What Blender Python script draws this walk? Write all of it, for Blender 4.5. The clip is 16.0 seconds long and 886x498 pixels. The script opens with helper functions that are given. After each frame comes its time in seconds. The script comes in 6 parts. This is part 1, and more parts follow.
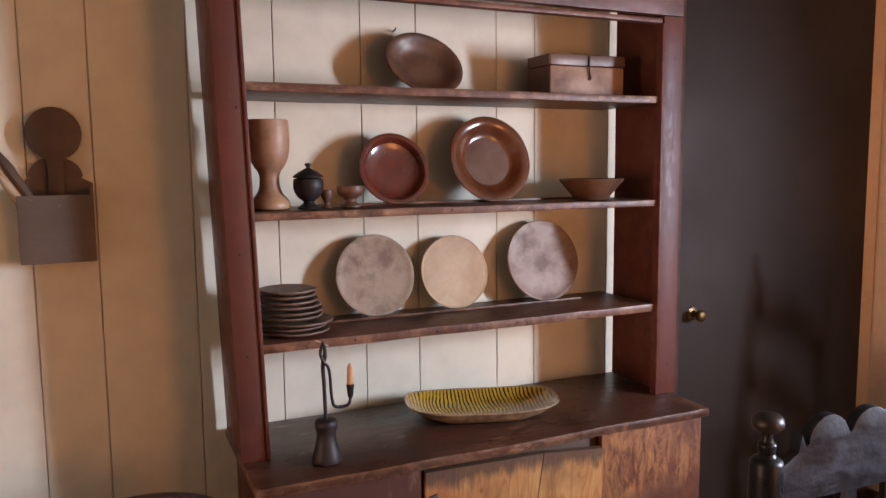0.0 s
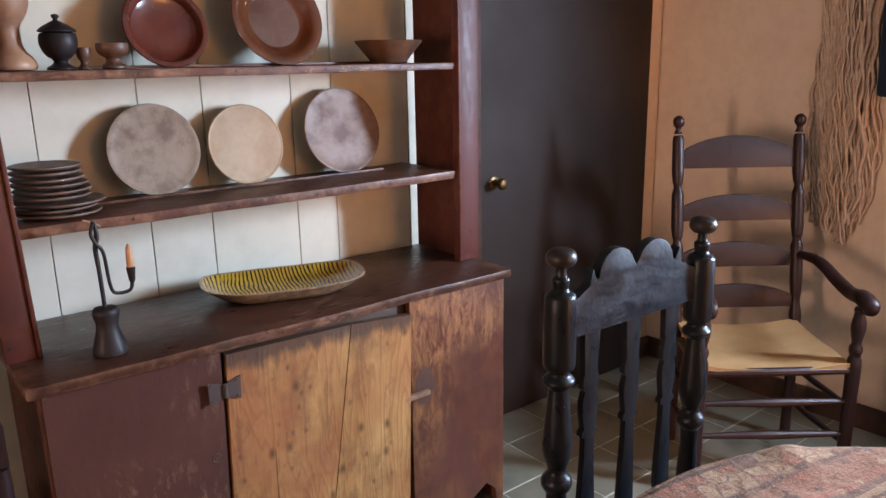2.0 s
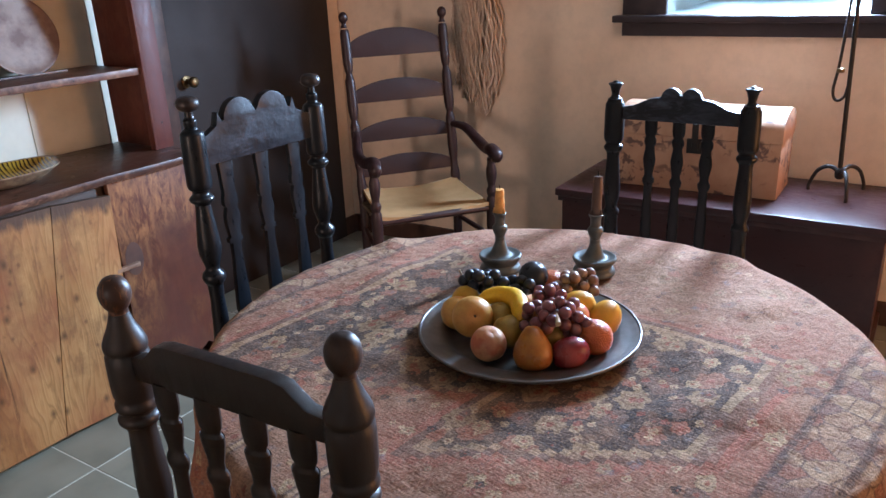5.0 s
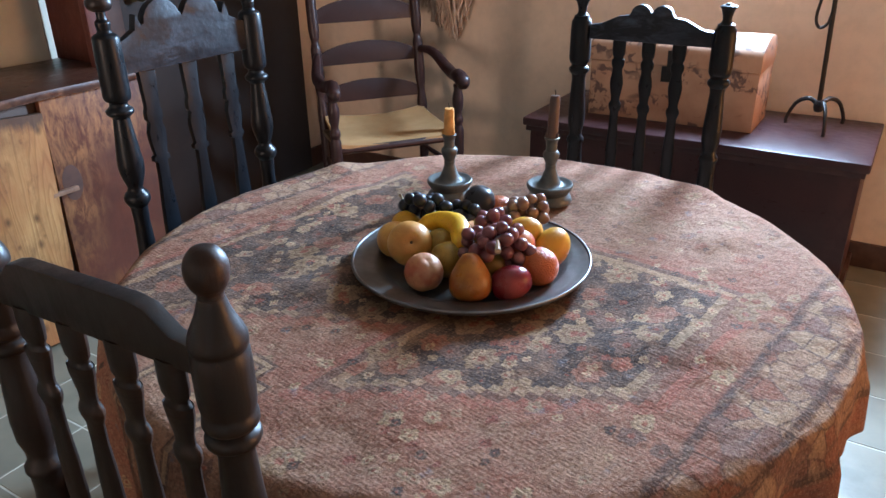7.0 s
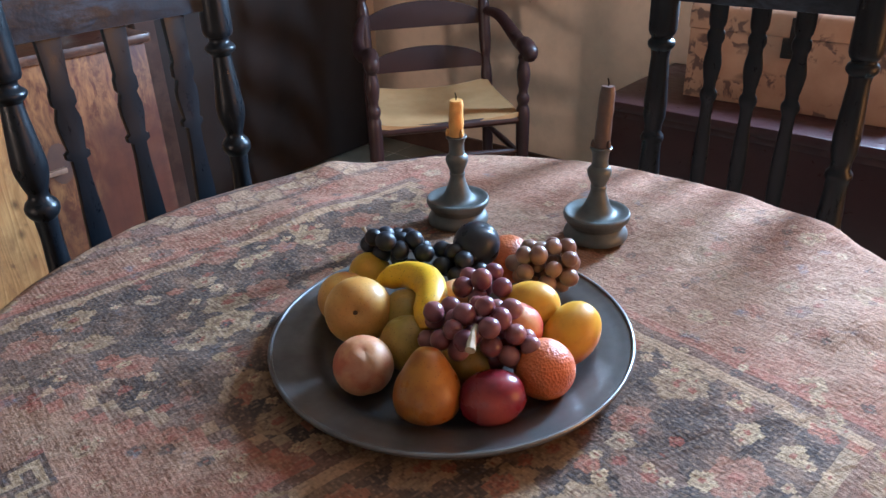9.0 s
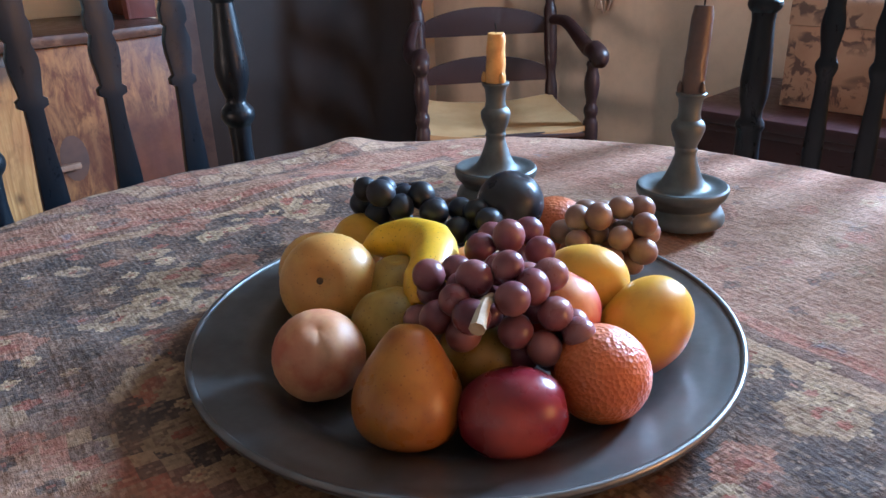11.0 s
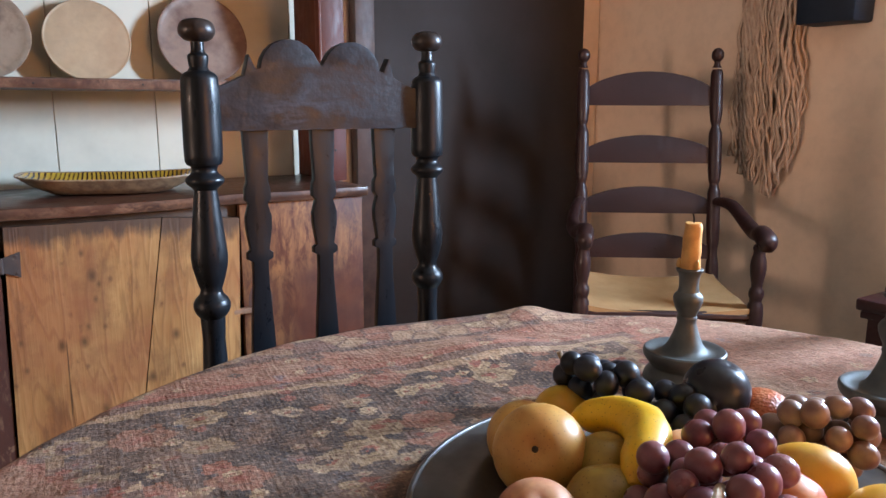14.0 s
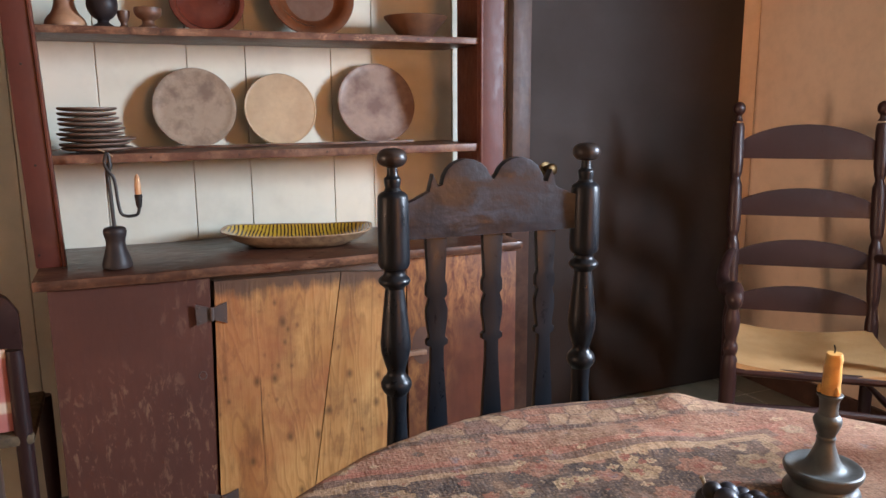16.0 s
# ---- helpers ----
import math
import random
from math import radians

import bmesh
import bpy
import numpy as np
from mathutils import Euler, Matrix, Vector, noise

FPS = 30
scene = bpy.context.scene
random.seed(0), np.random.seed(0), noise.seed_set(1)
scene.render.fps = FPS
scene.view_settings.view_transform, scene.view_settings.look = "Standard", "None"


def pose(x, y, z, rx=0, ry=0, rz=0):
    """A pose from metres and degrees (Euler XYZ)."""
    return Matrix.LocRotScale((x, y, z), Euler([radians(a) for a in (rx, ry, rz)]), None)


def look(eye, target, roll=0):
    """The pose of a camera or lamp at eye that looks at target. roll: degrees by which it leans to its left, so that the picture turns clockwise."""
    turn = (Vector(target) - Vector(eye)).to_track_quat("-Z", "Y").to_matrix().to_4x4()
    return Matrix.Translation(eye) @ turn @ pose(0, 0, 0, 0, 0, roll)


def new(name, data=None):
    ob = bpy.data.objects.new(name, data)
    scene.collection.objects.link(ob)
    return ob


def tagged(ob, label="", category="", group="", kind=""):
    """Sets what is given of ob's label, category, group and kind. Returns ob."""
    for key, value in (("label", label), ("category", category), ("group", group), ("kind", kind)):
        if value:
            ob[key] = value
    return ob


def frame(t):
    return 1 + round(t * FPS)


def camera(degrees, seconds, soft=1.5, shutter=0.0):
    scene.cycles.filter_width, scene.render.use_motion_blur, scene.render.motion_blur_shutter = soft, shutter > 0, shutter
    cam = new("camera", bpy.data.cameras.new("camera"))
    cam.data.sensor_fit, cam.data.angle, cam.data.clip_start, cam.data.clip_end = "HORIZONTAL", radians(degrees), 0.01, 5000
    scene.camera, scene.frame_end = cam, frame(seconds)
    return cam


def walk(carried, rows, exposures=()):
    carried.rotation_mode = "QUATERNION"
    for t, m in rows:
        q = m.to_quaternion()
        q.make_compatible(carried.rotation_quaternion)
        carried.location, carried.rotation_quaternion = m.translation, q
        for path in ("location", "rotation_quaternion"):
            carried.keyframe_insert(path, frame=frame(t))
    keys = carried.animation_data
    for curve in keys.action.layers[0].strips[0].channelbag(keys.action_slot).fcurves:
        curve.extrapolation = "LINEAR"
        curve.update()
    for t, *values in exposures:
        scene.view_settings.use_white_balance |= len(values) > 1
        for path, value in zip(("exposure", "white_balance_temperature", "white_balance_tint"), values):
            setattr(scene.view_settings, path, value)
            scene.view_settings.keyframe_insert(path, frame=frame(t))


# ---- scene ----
cam = camera(61.0, 16.0)
PATH = [
    (0, (0.971, 1.265, 1.571), (1.791, 3.076, 1.354), -0.6),
    (0.5, (1.022, 1.279, 1.578), (1.916, 3.05, 1.322), -0.8),
    (1, (1.063, 1.292, 1.558), (2.081, 2.984, 1.241), -1.0),
    (1.5, (1.053, 1.313, 1.526), (2.175, 2.921, 1.131), -1.2),
    (2, (1.048, 1.32, 1.473), (2.256, 2.837, 0.982), -1.0),
    (2.5, (1.063, 1.215, 1.456), (2.326, 2.661, 0.896), -0.9),
    (3, (1.083, 1.064, 1.433), (2.401, 2.435, 0.813), -1.0),
    (3.5, (1.06, 0.964, 1.427), (2.462, 2.23, 0.772), -1.4),
    (4, (0.963, 0.916, 1.423), (2.437, 2.089, 0.75), -2.1),
    (4.5, (0.879, 0.877, 1.421), (2.413, 1.962, 0.734), -2.5),
    (5, (0.852, 0.776, 1.412), (2.42, 1.802, 0.714), -2.4),
    (5.2, (0.848, 0.733, 1.407), (2.423, 1.743, 0.7), -2.2),
    (7.5, (1.086, 0.782, 1.312), (2.599, 1.747, 0.43), -1.0),
    (8, (1.223, 0.856, 1.293), (2.694, 1.862, 0.385), -0.9),
    (8.5, (1.367, 0.875, 1.285), (2.759, 1.962, 0.348), -1.6),
    (10.8, (1.669, 0.975, 1.052), (2.939, 2.291, 0.243), -2.0),
    (11, (1.677, 0.993, 1.038), (2.953, 2.315, 0.248), -1.9),
    (11.5, (1.7, 1.025, 1.015), (2.987, 2.362, 0.27), -1.7),
    (12, (1.699, 1.018, 1.022), (2.99, 2.38, 0.33), -1.6),
    (12.5, (1.671, 1.006, 1.041), (2.952, 2.416, 0.429), -1.3),
    (13, (1.632, 1.013, 1.051), (2.875, 2.487, 0.519), -0.8),
    (13.5, (1.607, 1.009, 1.057), (2.785, 2.563, 0.611), -0.3),
    (14, (1.594, 1.008, 1.064), (2.685, 2.64, 0.684), 0.1),
    (14.5, (1.577, 1.003, 1.084), (2.574, 2.703, 0.748), 0.5),
    (15, (1.559, 0.995, 1.103), (2.463, 2.749, 0.777), 0.6),
    (15.5, (1.531, 0.977, 1.157), (2.355, 2.766, 0.807), 0.3),
    (16, (1.502, 0.912, 1.25), (2.263, 2.723, 0.873), -0.4),
]
walk(cam, [(t, look(eye, target, roll)) for t, eye, target, roll in PATH],
     exposures=[(0.0, -0.08, 8000, 25), (1.0, 0.0, 7700, 21), (2.5, 0.12, 6400, 12), (5.0, 0.06, 5900, 8), (8.0, 0.1, 5800, 3), (11.0, 0.16, 5400, 3), (13.0, 0.14, 5950, 8), (15.0, 0.05, 7100, 12), (16.0, 0.12, 7500, 15)])

# ---- light ----
world = bpy.data.worlds.new("sky")
scene.world = world
world.use_nodes = True
sky = world.node_tree.nodes.new("ShaderNodeTexSky")
sky.sky_type = "NISHITA"
sky.sun_disc = False
sky.sun_elevation, sky.sun_rotation = radians(35), radians(200)
world.node_tree.links.new(sky.outputs[0], world.node_tree.nodes["Background"].inputs[0])
world.node_tree.nodes["Background"].inputs[1].default_value = 0.10


def area(name, m, sx, sy, watts, colour):
    d = bpy.data.lights.new(name, "AREA")
    d.shape, d.size, d.size_y, d.energy, d.color = "RECTANGLE", sx, sy, watts, colour
    ob = new(name, d)
    ob.matrix_world = m
    return ob


# Daylight in the opening of the small casement, and the sky beyond it.
area("sky_daylight", look((5.45, 1.56, 2.30), (4.0, 1.32, 1.55)), 0.9, 1.55, 250, (0.535, 0.725, 1.0))
area("window_daylight", look((4.15, 1.16, 1.60), (2.15, 0.80, 0.88)), 0.28, 0.72, 270, (0.535, 0.725, 1.0))
# Added fill lamps; unseen, placed to match the warm shade and arm shadow.
area("south_warm_fill", look((3.2, -1.82, 1.05), (2.4, 2.0, 1.0)), 0.85, 1.85, 57, (1.0, 0.43, 0.145))
area("west_warm_fill", look((-3.5, 1.45, 1.15), (2.0, 1.95, 0.9)), 0.5, 1.2, 118, (1.0, 0.70, 0.56))

# ---- materials ----


class Nodes:
    """A material's node tree with short calls for what is used often."""

    def __init__(self, name, rough=0.5, metal=0.0, spec=0.5):
        self.mat = bpy.data.materials.new(name)
        self.mat.use_nodes = True
        self.t = self.mat.node_tree
        self.bsdf = self.t.nodes["Principled BSDF"]
        self.bsdf.inputs["Roughness"].default_value = rough
        self.bsdf.inputs["Metallic"].default_value = metal
        self.bsdf.inputs["Specular IOR Level"].default_value = spec

    def put(self, socket, value):
        if isinstance(value, bpy.types.NodeSocket):
            self.t.links.new(value, socket)
        elif isinstance(value, (tuple, list)) and len(value) == 3 and socket.type == "RGBA":
            socket.default_value = (*value, 1.0)
        else:
            socket.default_value = value

    def coord(self, scale=(1, 1, 1), kind="Object", rot=(0, 0, 0), loc=(0, 0, 0)):
        c = self.t.nodes.new("ShaderNodeTexCoord")
        m = self.t.nodes.new("ShaderNodeMapping")
        m.inputs["Scale"].default_value = scale
        m.inputs["Rotation"].default_value = rot
        m.inputs["Location"].default_value = loc
        self.t.links.new(c.outputs[kind], m.inputs[0])
        return m.outputs[0]

    def shift(self, vec):
        """Moves the pattern for each object by its own amount."""
        o = self.t.nodes.new("ShaderNodeObjectInfo")
        n = self.t.nodes.new("ShaderNodeVectorMath")
        n.operation = "MULTIPLY_ADD"
        self.t.links.new(o.outputs["Random"], n.inputs[0])
        n.inputs[1].default_value = (7.0, 5.0, 9.0)
        self.t.links.new(vec, n.inputs[2])
        return n.outputs[0]

    def random(self):
        return self.t.nodes.new("ShaderNodeObjectInfo").outputs["Random"]

    def noise(self, vec, scale, detail=4.0, rough=0.55, warp=0.0, colour=False):
        n = self.t.nodes.new("ShaderNodeTexNoise")
        n.inputs["Scale"].default_value = scale
        n.inputs["Detail"].default_value = detail
        n.inputs["Roughness"].default_value = rough
        n.inputs["Distortion"].default_value = warp
        self.t.links.new(vec, n.inputs["Vector"])
        return n.outputs["Color" if colour else "Fac"]

    def cells(self, vec, scale, feature="F1", metric="EUCLIDEAN", out="Distance", jitter=1.0, flat=False):
        n = self.t.nodes.new("ShaderNodeTexVoronoi")
        n.voronoi_dimensions = "2D" if flat else "3D"
        n.feature = feature
        if feature != "DISTANCE_TO_EDGE":
            n.distance = metric
        n.inputs["Scale"].default_value = scale
        n.inputs["Randomness"].default_value = jitter
        self.t.links.new(vec, n.inputs["Vector"])
        return n.outputs[out]

    def math(self, op, a, b=0.0, c=None):
        n = self.t.nodes.new("ShaderNodeMath")
        n.operation = op
        self.put(n.inputs[0], a)
        self.put(n.inputs[1], b)
        if c is not None:
            self.put(n.inputs[2], c)
        return n.outputs[0]

    def ramp(self, fac, stops, mode="LINEAR"):
        n = self.t.nodes.new("ShaderNodeValToRGB")
        n.color_ramp.interpolation = mode
        e = n.color_ramp.elements
        while len(e) < len(stops):
            e.new(0.5)
        for el, (p, c) in zip(e, stops):
            el.position = p
            el.color = (*c, 1.0) if isinstance(c, tuple) else (c, c, c, 1.0)
        self.put(n.inputs[0], fac)
        return n.outputs[0]

    def mix(self, fac, a, b, mode="MIX"):
        n = self.t.nodes.new("ShaderNodeMix")
        n.data_type, n.blend_type = "RGBA", mode
        self.put(n.inputs[0], fac)
        self.put(n.inputs[6], a)
        self.put(n.inputs[7], b)
        return n.outputs[2]

    def xyz(self, vec):
        n = self.t.nodes.new("ShaderNodeSeparateXYZ")
        self.t.links.new(vec, n.inputs[0])
        return n.outputs

    def join(self, x, y, z=0.0):
        n = self.t.nodes.new("ShaderNodeCombineXYZ")
        for k, v in enumerate((x, y, z)):
            self.put(n.inputs[k], v)
        return n.outputs[0]

    def bump(self, height, strength=0.3, dist=0.002, under=None):
        n = self.t.nodes.new("ShaderNodeBump")
        n.inputs["Strength"].default_value = strength
        n.inputs["Distance"].default_value = dist
        self.put(n.inputs["Height"], height)
        if under is not None:
            self.t.links.new(under, n.inputs["Normal"])
        self.t.links.new(n.outputs[0], self.bsdf.inputs["Normal"])
        return n.outputs[0]

    def done(self, colour, rough=None):
        self.put(self.bsdf.inputs["Base Color"], colour)
        if rough is not None:
            self.put(self.bsdf.inputs["Roughness"], rough)
        return self.mat


def stretch(axis, along, across):
    s = [across] * 3
    s[axis] = along
    return tuple(s)


def painted_wood(name, paint, dark, bare, axis=2, wear=0.60, rough=0.5, edge=0.06, spec=0.3, rub=0.45, patch=1.0, dent=0.0, front=None):
    """Old paint on wood: streaks along the grain, worn spots down to the bare wood."""
    n = Nodes(name, rough, spec=spec)
    v = n.shift(n.coord())
    g = n.shift(n.coord(stretch(axis, 2.0, 26.0)))
    big = n.noise(v, 3.2, 5, 0.62)
    grain = n.noise(g, 2.2, 6, 0.6)
    colour = n.mix(n.ramp(big, [(0.32, 0.0), (0.72, 1.0)]), dark, paint)
    colour = n.mix(n.ramp(grain, [(0.40, 0.0), (0.75, 0.42)]), colour, dark)
    spots = n.noise(n.shift(n.coord(stretch(axis, 9.0 * patch, 24.0 * patch))), 2.6, 7, 0.72, 0.5)
    where = n.noise(v, 2.3, 3, 0.5)
    m = n.math("MULTIPLY", n.ramp(spots, [(wear + 0.05, 0.0), (wear + 0.05 + edge, 1.0)]), n.ramp(where, [(0.44, 0.0), (0.66, 1.0)]))
    m = n.math("MULTIPLY", m, n.ramp(grain, [(0.3, 0.5), (0.6, 1.0)]))
    geo = n.t.nodes.new("ShaderNodeNewGeometry").outputs["Pointiness"]
    if rub:
        bared = n.math("MULTIPLY", n.ramp(geo, [(0.53, 0.0), (0.60, 1.0)]), n.ramp(n.noise(v, 14, 5, 0.65), [(0.45, 0.0), (0.62, rub)]))
        colour = n.mix(bared, colour, bare)
    colour = n.mix(m, colour, bare)
    if front is not None:
        near = n.math("ADD", n.xyz(n.coord())[1], n.math("MULTIPLY", n.math("SUBTRACT", n.noise(v, 26, 5, 0.65), 0.5), 0.03))
        worn = n.math("MULTIPLY", n.ramp(n.math("MULTIPLY_ADD", n.math("SUBTRACT", near, front), 20.0, 0.5), [(0.40, 0.60), (0.56, 0.0)]), n.ramp(n.noise(v, 12, 6, 0.72), [(0.44, 0.05), (0.60, 1.0)]))
        colour = n.mix(worn, colour, bare)
    n.bump(n.math("ADD", n.math("MULTIPLY", grain, 0.7), n.math("MULTIPLY_ADD", spots, 0.5, n.math("MULTIPLY", n.noise(v, 17, 4, 0.6), dent))), 0.35, 0.0016)
    return n.done(colour, n.ramp(spots, [(0.3, rough - 0.12), (0.75, rough + 0.18)]))


def bare_wood(name, light, dark, axis=2, rough=0.62, stain=None):
    """Unpainted boards: contour lines of the grain, knots, dirt."""
    n = Nodes(name, rough, spec=0.35)
    v = n.shift(n.coord())
    field = n.noise(n.shift(n.coord(stretch(axis, 0.7, 5.0))), 1.3, 3, 0.5, 0.3)
    rings = n.math("SINE", n.math("MULTIPLY", field, 120.0))
    fine = n.noise(n.shift(n.coord(stretch(axis, 6.0, 170.0))), 1.5, 3, 0.6)
    tone = n.noise(n.shift(n.coord(stretch(axis, 1.6, 6.0))), 1.6, 5, 0.62)
    dirt = n.noise(v, 6.0, 6, 0.68)
    colour = n.mix(n.ramp(tone, [(0.34, 0.0), (0.66, 1.0)]), dark, light)
    colour = n.mix(n.ramp(rings, [(0.50, 0.0), (0.98, 0.42)]), colour, tuple(0.55 * c for c in dark))
    colour = n.mix(n.ramp(fine, [(0.35, 0.35), (0.6, 0.0)]), colour, dark)
    colour = n.mix(n.ramp(dirt, [(0.50, 0.0), (0.76, 0.7)]), colour, tuple(0.35 * c for c in dark))
    colour = n.mix(n.ramp(n.noise(v, 2.6, 4, 0.6), [(0.50, 0.0), (0.68, 0.55)]), colour, (0.26, 0.075, 0.030))
    at = n.xyz(v)
    k = n.cells(n.join(n.math("MULTIPLY", at[0], 8.0), n.math("MULTIPLY", at[2], 5.2)), 1.0, flat=True)
    colour = n.mix(n.ramp(k, [(0.02, 0.72), (0.11, 0.0)]), colour, tuple(0.16 * c for c in dark))
    k2 = n.cells(n.join(n.math("MULTIPLY", at[0], 21.0), n.math("MULTIPLY", at[2], 13.0)), 1.0, flat=True)
    colour = n.mix(n.math("MULTIPLY", n.ramp(k2, [(0.03, 0.55), (0.16, 0.0)]), n.ramp(dirt, [(0.51, 0.0), (0.58, 1.0)])), colour, tuple(0.12 * c for c in dark))
    crack = n.noise(n.shift(n.coord(stretch(axis, 1.3, 34.0))), 1.0, 4, 0.55)
    colour = n.mix(n.ramp(crack, [(0.665, 0.0), (0.70, 0.85)]), colour, tuple(0.16 * c for c in dark))
    grime = n.noise(n.shift(n.coord(stretch(axis, 3.0, 11.0))), 1.7, 7, 0.72, 0.4)
    colour = n.mix(n.ramp(grime, [(0.53, 0.0), (0.70, 0.6)]), colour, (0.105, 0.040, 0.018))
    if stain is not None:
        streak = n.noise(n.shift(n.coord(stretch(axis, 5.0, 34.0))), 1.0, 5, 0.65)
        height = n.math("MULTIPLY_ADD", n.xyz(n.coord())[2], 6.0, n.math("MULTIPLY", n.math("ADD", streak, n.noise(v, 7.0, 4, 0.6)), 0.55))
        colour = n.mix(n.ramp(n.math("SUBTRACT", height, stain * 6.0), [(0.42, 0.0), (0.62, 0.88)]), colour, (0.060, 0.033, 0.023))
    n.bump(n.math("ADD", n.math("MULTIPLY", rings, 0.4), fine), 0.4, 0.0012)
    return n.done(colour, n.ramp(dirt, [(0.3, rough - 0.1), (0.7, rough + 0.12)]))


def plain(name, colour, other=None, rough=0.5, metal=0.0, scale=12.0, bump=0.15, dist=0.001, spec=0.5, low=0.38, high=0.66, fine=60.0):
    """A surface with patches of a second colour and a fine relief."""
    n = Nodes(name, rough, metal, spec)
    v = n.shift(n.coord())
    a = n.noise(v, scale, 5, 0.6)
    b = n.noise(v, fine, 4, 0.6)
    c = n.mix(n.ramp(a, [(low, 0.0), (high, 1.0)]), colour, other or tuple(0.7 * x for x in colour))
    c = n.mix(n.ramp(b, [(0.42, 0.0), (0.75, 0.25)]), c, tuple(0.55 * x for x in colour))
    if bump:
        n.bump(n.math("ADD", a, n.math("MULTIPLY", b, 0.5)), bump, dist)
    return n.done(c, n.ramp(a, [(0.3, max(0.03, rough - 0.09)), (0.7, min(1.0, rough + 0.12))]))


CREAM = plain("cream_paint", (0.685, 0.655, 0.535), (0.65, 0.61, 0.48), rough=0.62, scale=2.4, bump=0.06, spec=0.25, fine=11)
PLASTER = plain("cream_plaster", (0.72, 0.565, 0.43), (0.66, 0.505, 0.375), rough=0.8, scale=1.7, bump=0.22, dist=0.003, spec=0.2, fine=18)
# Ceiling is out of view; its colour is darkened to cut bounced fill.
CEILING = plain("low_bounce_ceiling", (0.40, 0.33, 0.25), (0.33, 0.265, 0.195), rough=0.85, scale=3)
DOOR_BROWN = plain("brown_door_paint", (0.021, 0.0125, 0.0095), (0.016, 0.0098, 0.0076), rough=0.68, scale=1.6, bump=0.1, spec=0.4)
TRIM_BROWN = painted_wood("brown_trim_paint", (0.075, 0.040, 0.030), (0.045, 0.023, 0.018), (0.16, 0.09, 0.06), rough=0.45)
SILL_BROWN = painted_wood("dark_window_paint", (0.045, 0.032, 0.034), (0.025, 0.018, 0.02), (0.11, 0.08, 0.07), 1, rough=0.4)
RED_V = painted_wood("red_brown_paint_upright", (0.112, 0.026, 0.018), (0.060, 0.017, 0.012), (0.24, 0.10, 0.055), 2, 0.57, 0.46, rub=0.35)
RED_H = painted_wood("red_brown_paint_level", (0.135, 0.040, 0.026), (0.060, 0.020, 0.014), (0.30, 0.14, 0.08), 0, 0.55, 0.46, rub=0.7)
SHELF = painted_wood("worn_shelf_paint", (0.120, 0.042, 0.025), (0.045, 0.019, 0.013), (0.34, 0.18, 0.105), 0, 0.50, 0.42, rub=0.8, front=-0.034)
COUNTER = painted_wood("worn_dark_counter", (0.098, 0.036, 0.021), (0.022, 0.010, 0.007), (0.25, 0.120, 0.066), 0, 0.46, 0.34, 0.14, rub=0.9, patch=0.8, dent=2.0, front=-0.218)
PANEL_L = painted_wood("faded_red_panel", (0.088, 0.031, 0.021), (0.060, 0.022, 0.016), (0.24, 0.130, 0.075), 2, 0.485, 0.5, 0.08, rub=0, patch=0.8, dent=1.5)
PANEL_R = painted_wood("rubbed_red_panel", (0.125, 0.036, 0.020), (0.060, 0.020, 0.013), (0.36, 0.160, 0.055), 2, 0.37, 0.45, 0.16, rub=0.3, patch=0.42)
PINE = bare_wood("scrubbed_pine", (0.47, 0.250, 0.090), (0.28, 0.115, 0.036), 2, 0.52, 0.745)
BLACK_V = painted_wood("black_chair_paint", (0.007, 0.009, 0.0125), (0.0045, 0.0055, 0.007), (0.018, 0.018, 0.019), 2, 0.70, 0.34, spec=0.22, rub=0.4)
# The crest's pale blue patches paint the window's sheen into the colour.
BLACK_H = painted_wood("rubbed_black_crest_sheen", (0.008, 0.011, 0.017), (0.004, 0.005, 0.007), (0.075, 0.098, 0.135), 0, 0.40, 0.40, 0.22, spec=0.28, rub=0.3, patch=0.5, dent=5.0)
DARK_V = painted_wood("dark_brown_chair_paint", (0.022, 0.014, 0.011), (0.011, 0.008, 0.007), (0.10, 0.045, 0.02), 2, 0.60, 0.40, spec=0.35)
FINIAL = painted_wood("hand_rubbed_finial", (0.045, 0.018, 0.010), (0.020, 0.010, 0.007), (0.20, 0.080, 0.032), 2, 0.46, 0.44, spec=0.4, dent=3.0)
LADDER = painted_wood("maroon_brown_chair", (0.032, 0.013, 0.012), (0.018, 0.008, 0.008), (0.08, 0.035, 0.025), 2, 0.66, 0.38)
CHEST = painted_wood("maroon_chest_paint", (0.046, 0.016, 0.016), (0.028, 0.010, 0.011), (0.11, 0.05, 0.042), 1, 0.64, 0.36)
FINIAL_BLACK = painted_wood("worn_black_finial", (0.020, 0.013, 0.011), (0.009, 0.007, 0.007), (0.12, 0.065, 0.04), 2, 0.52, 0.36, spec=0.35)
BRASS = plain("brass", (0.19, 0.125, 0.060), (0.13, 0.085, 0.042), rough=0.42, metal=1.0, scale=30, bump=0.03)
IRON = plain("wrought_iron", (0.022, 0.020, 0.019), (0.035, 0.026, 0.021), rough=0.5, metal=0.6, scale=40, bump=0.3, dist=0.0008)
RUSTED = plain("rusted_hinge_iron", (0.052, 0.034, 0.029), (0.080, 0.046, 0.034), rough=0.66, metal=0.1, scale=60, bump=0.3)
PEWTER = plain("dark_pewter", (0.21, 0.205, 0.20), (0.125, 0.115, 0.108), rough=0.36, metal=0.85, scale=9, bump=0.10, dist=0.0006)
STICK = plain("grey_green_pewter", (0.120, 0.128, 0.122), (0.075, 0.082, 0.080), rough=0.47, metal=0.45, scale=26, bump=0.16, dist=0.0006)
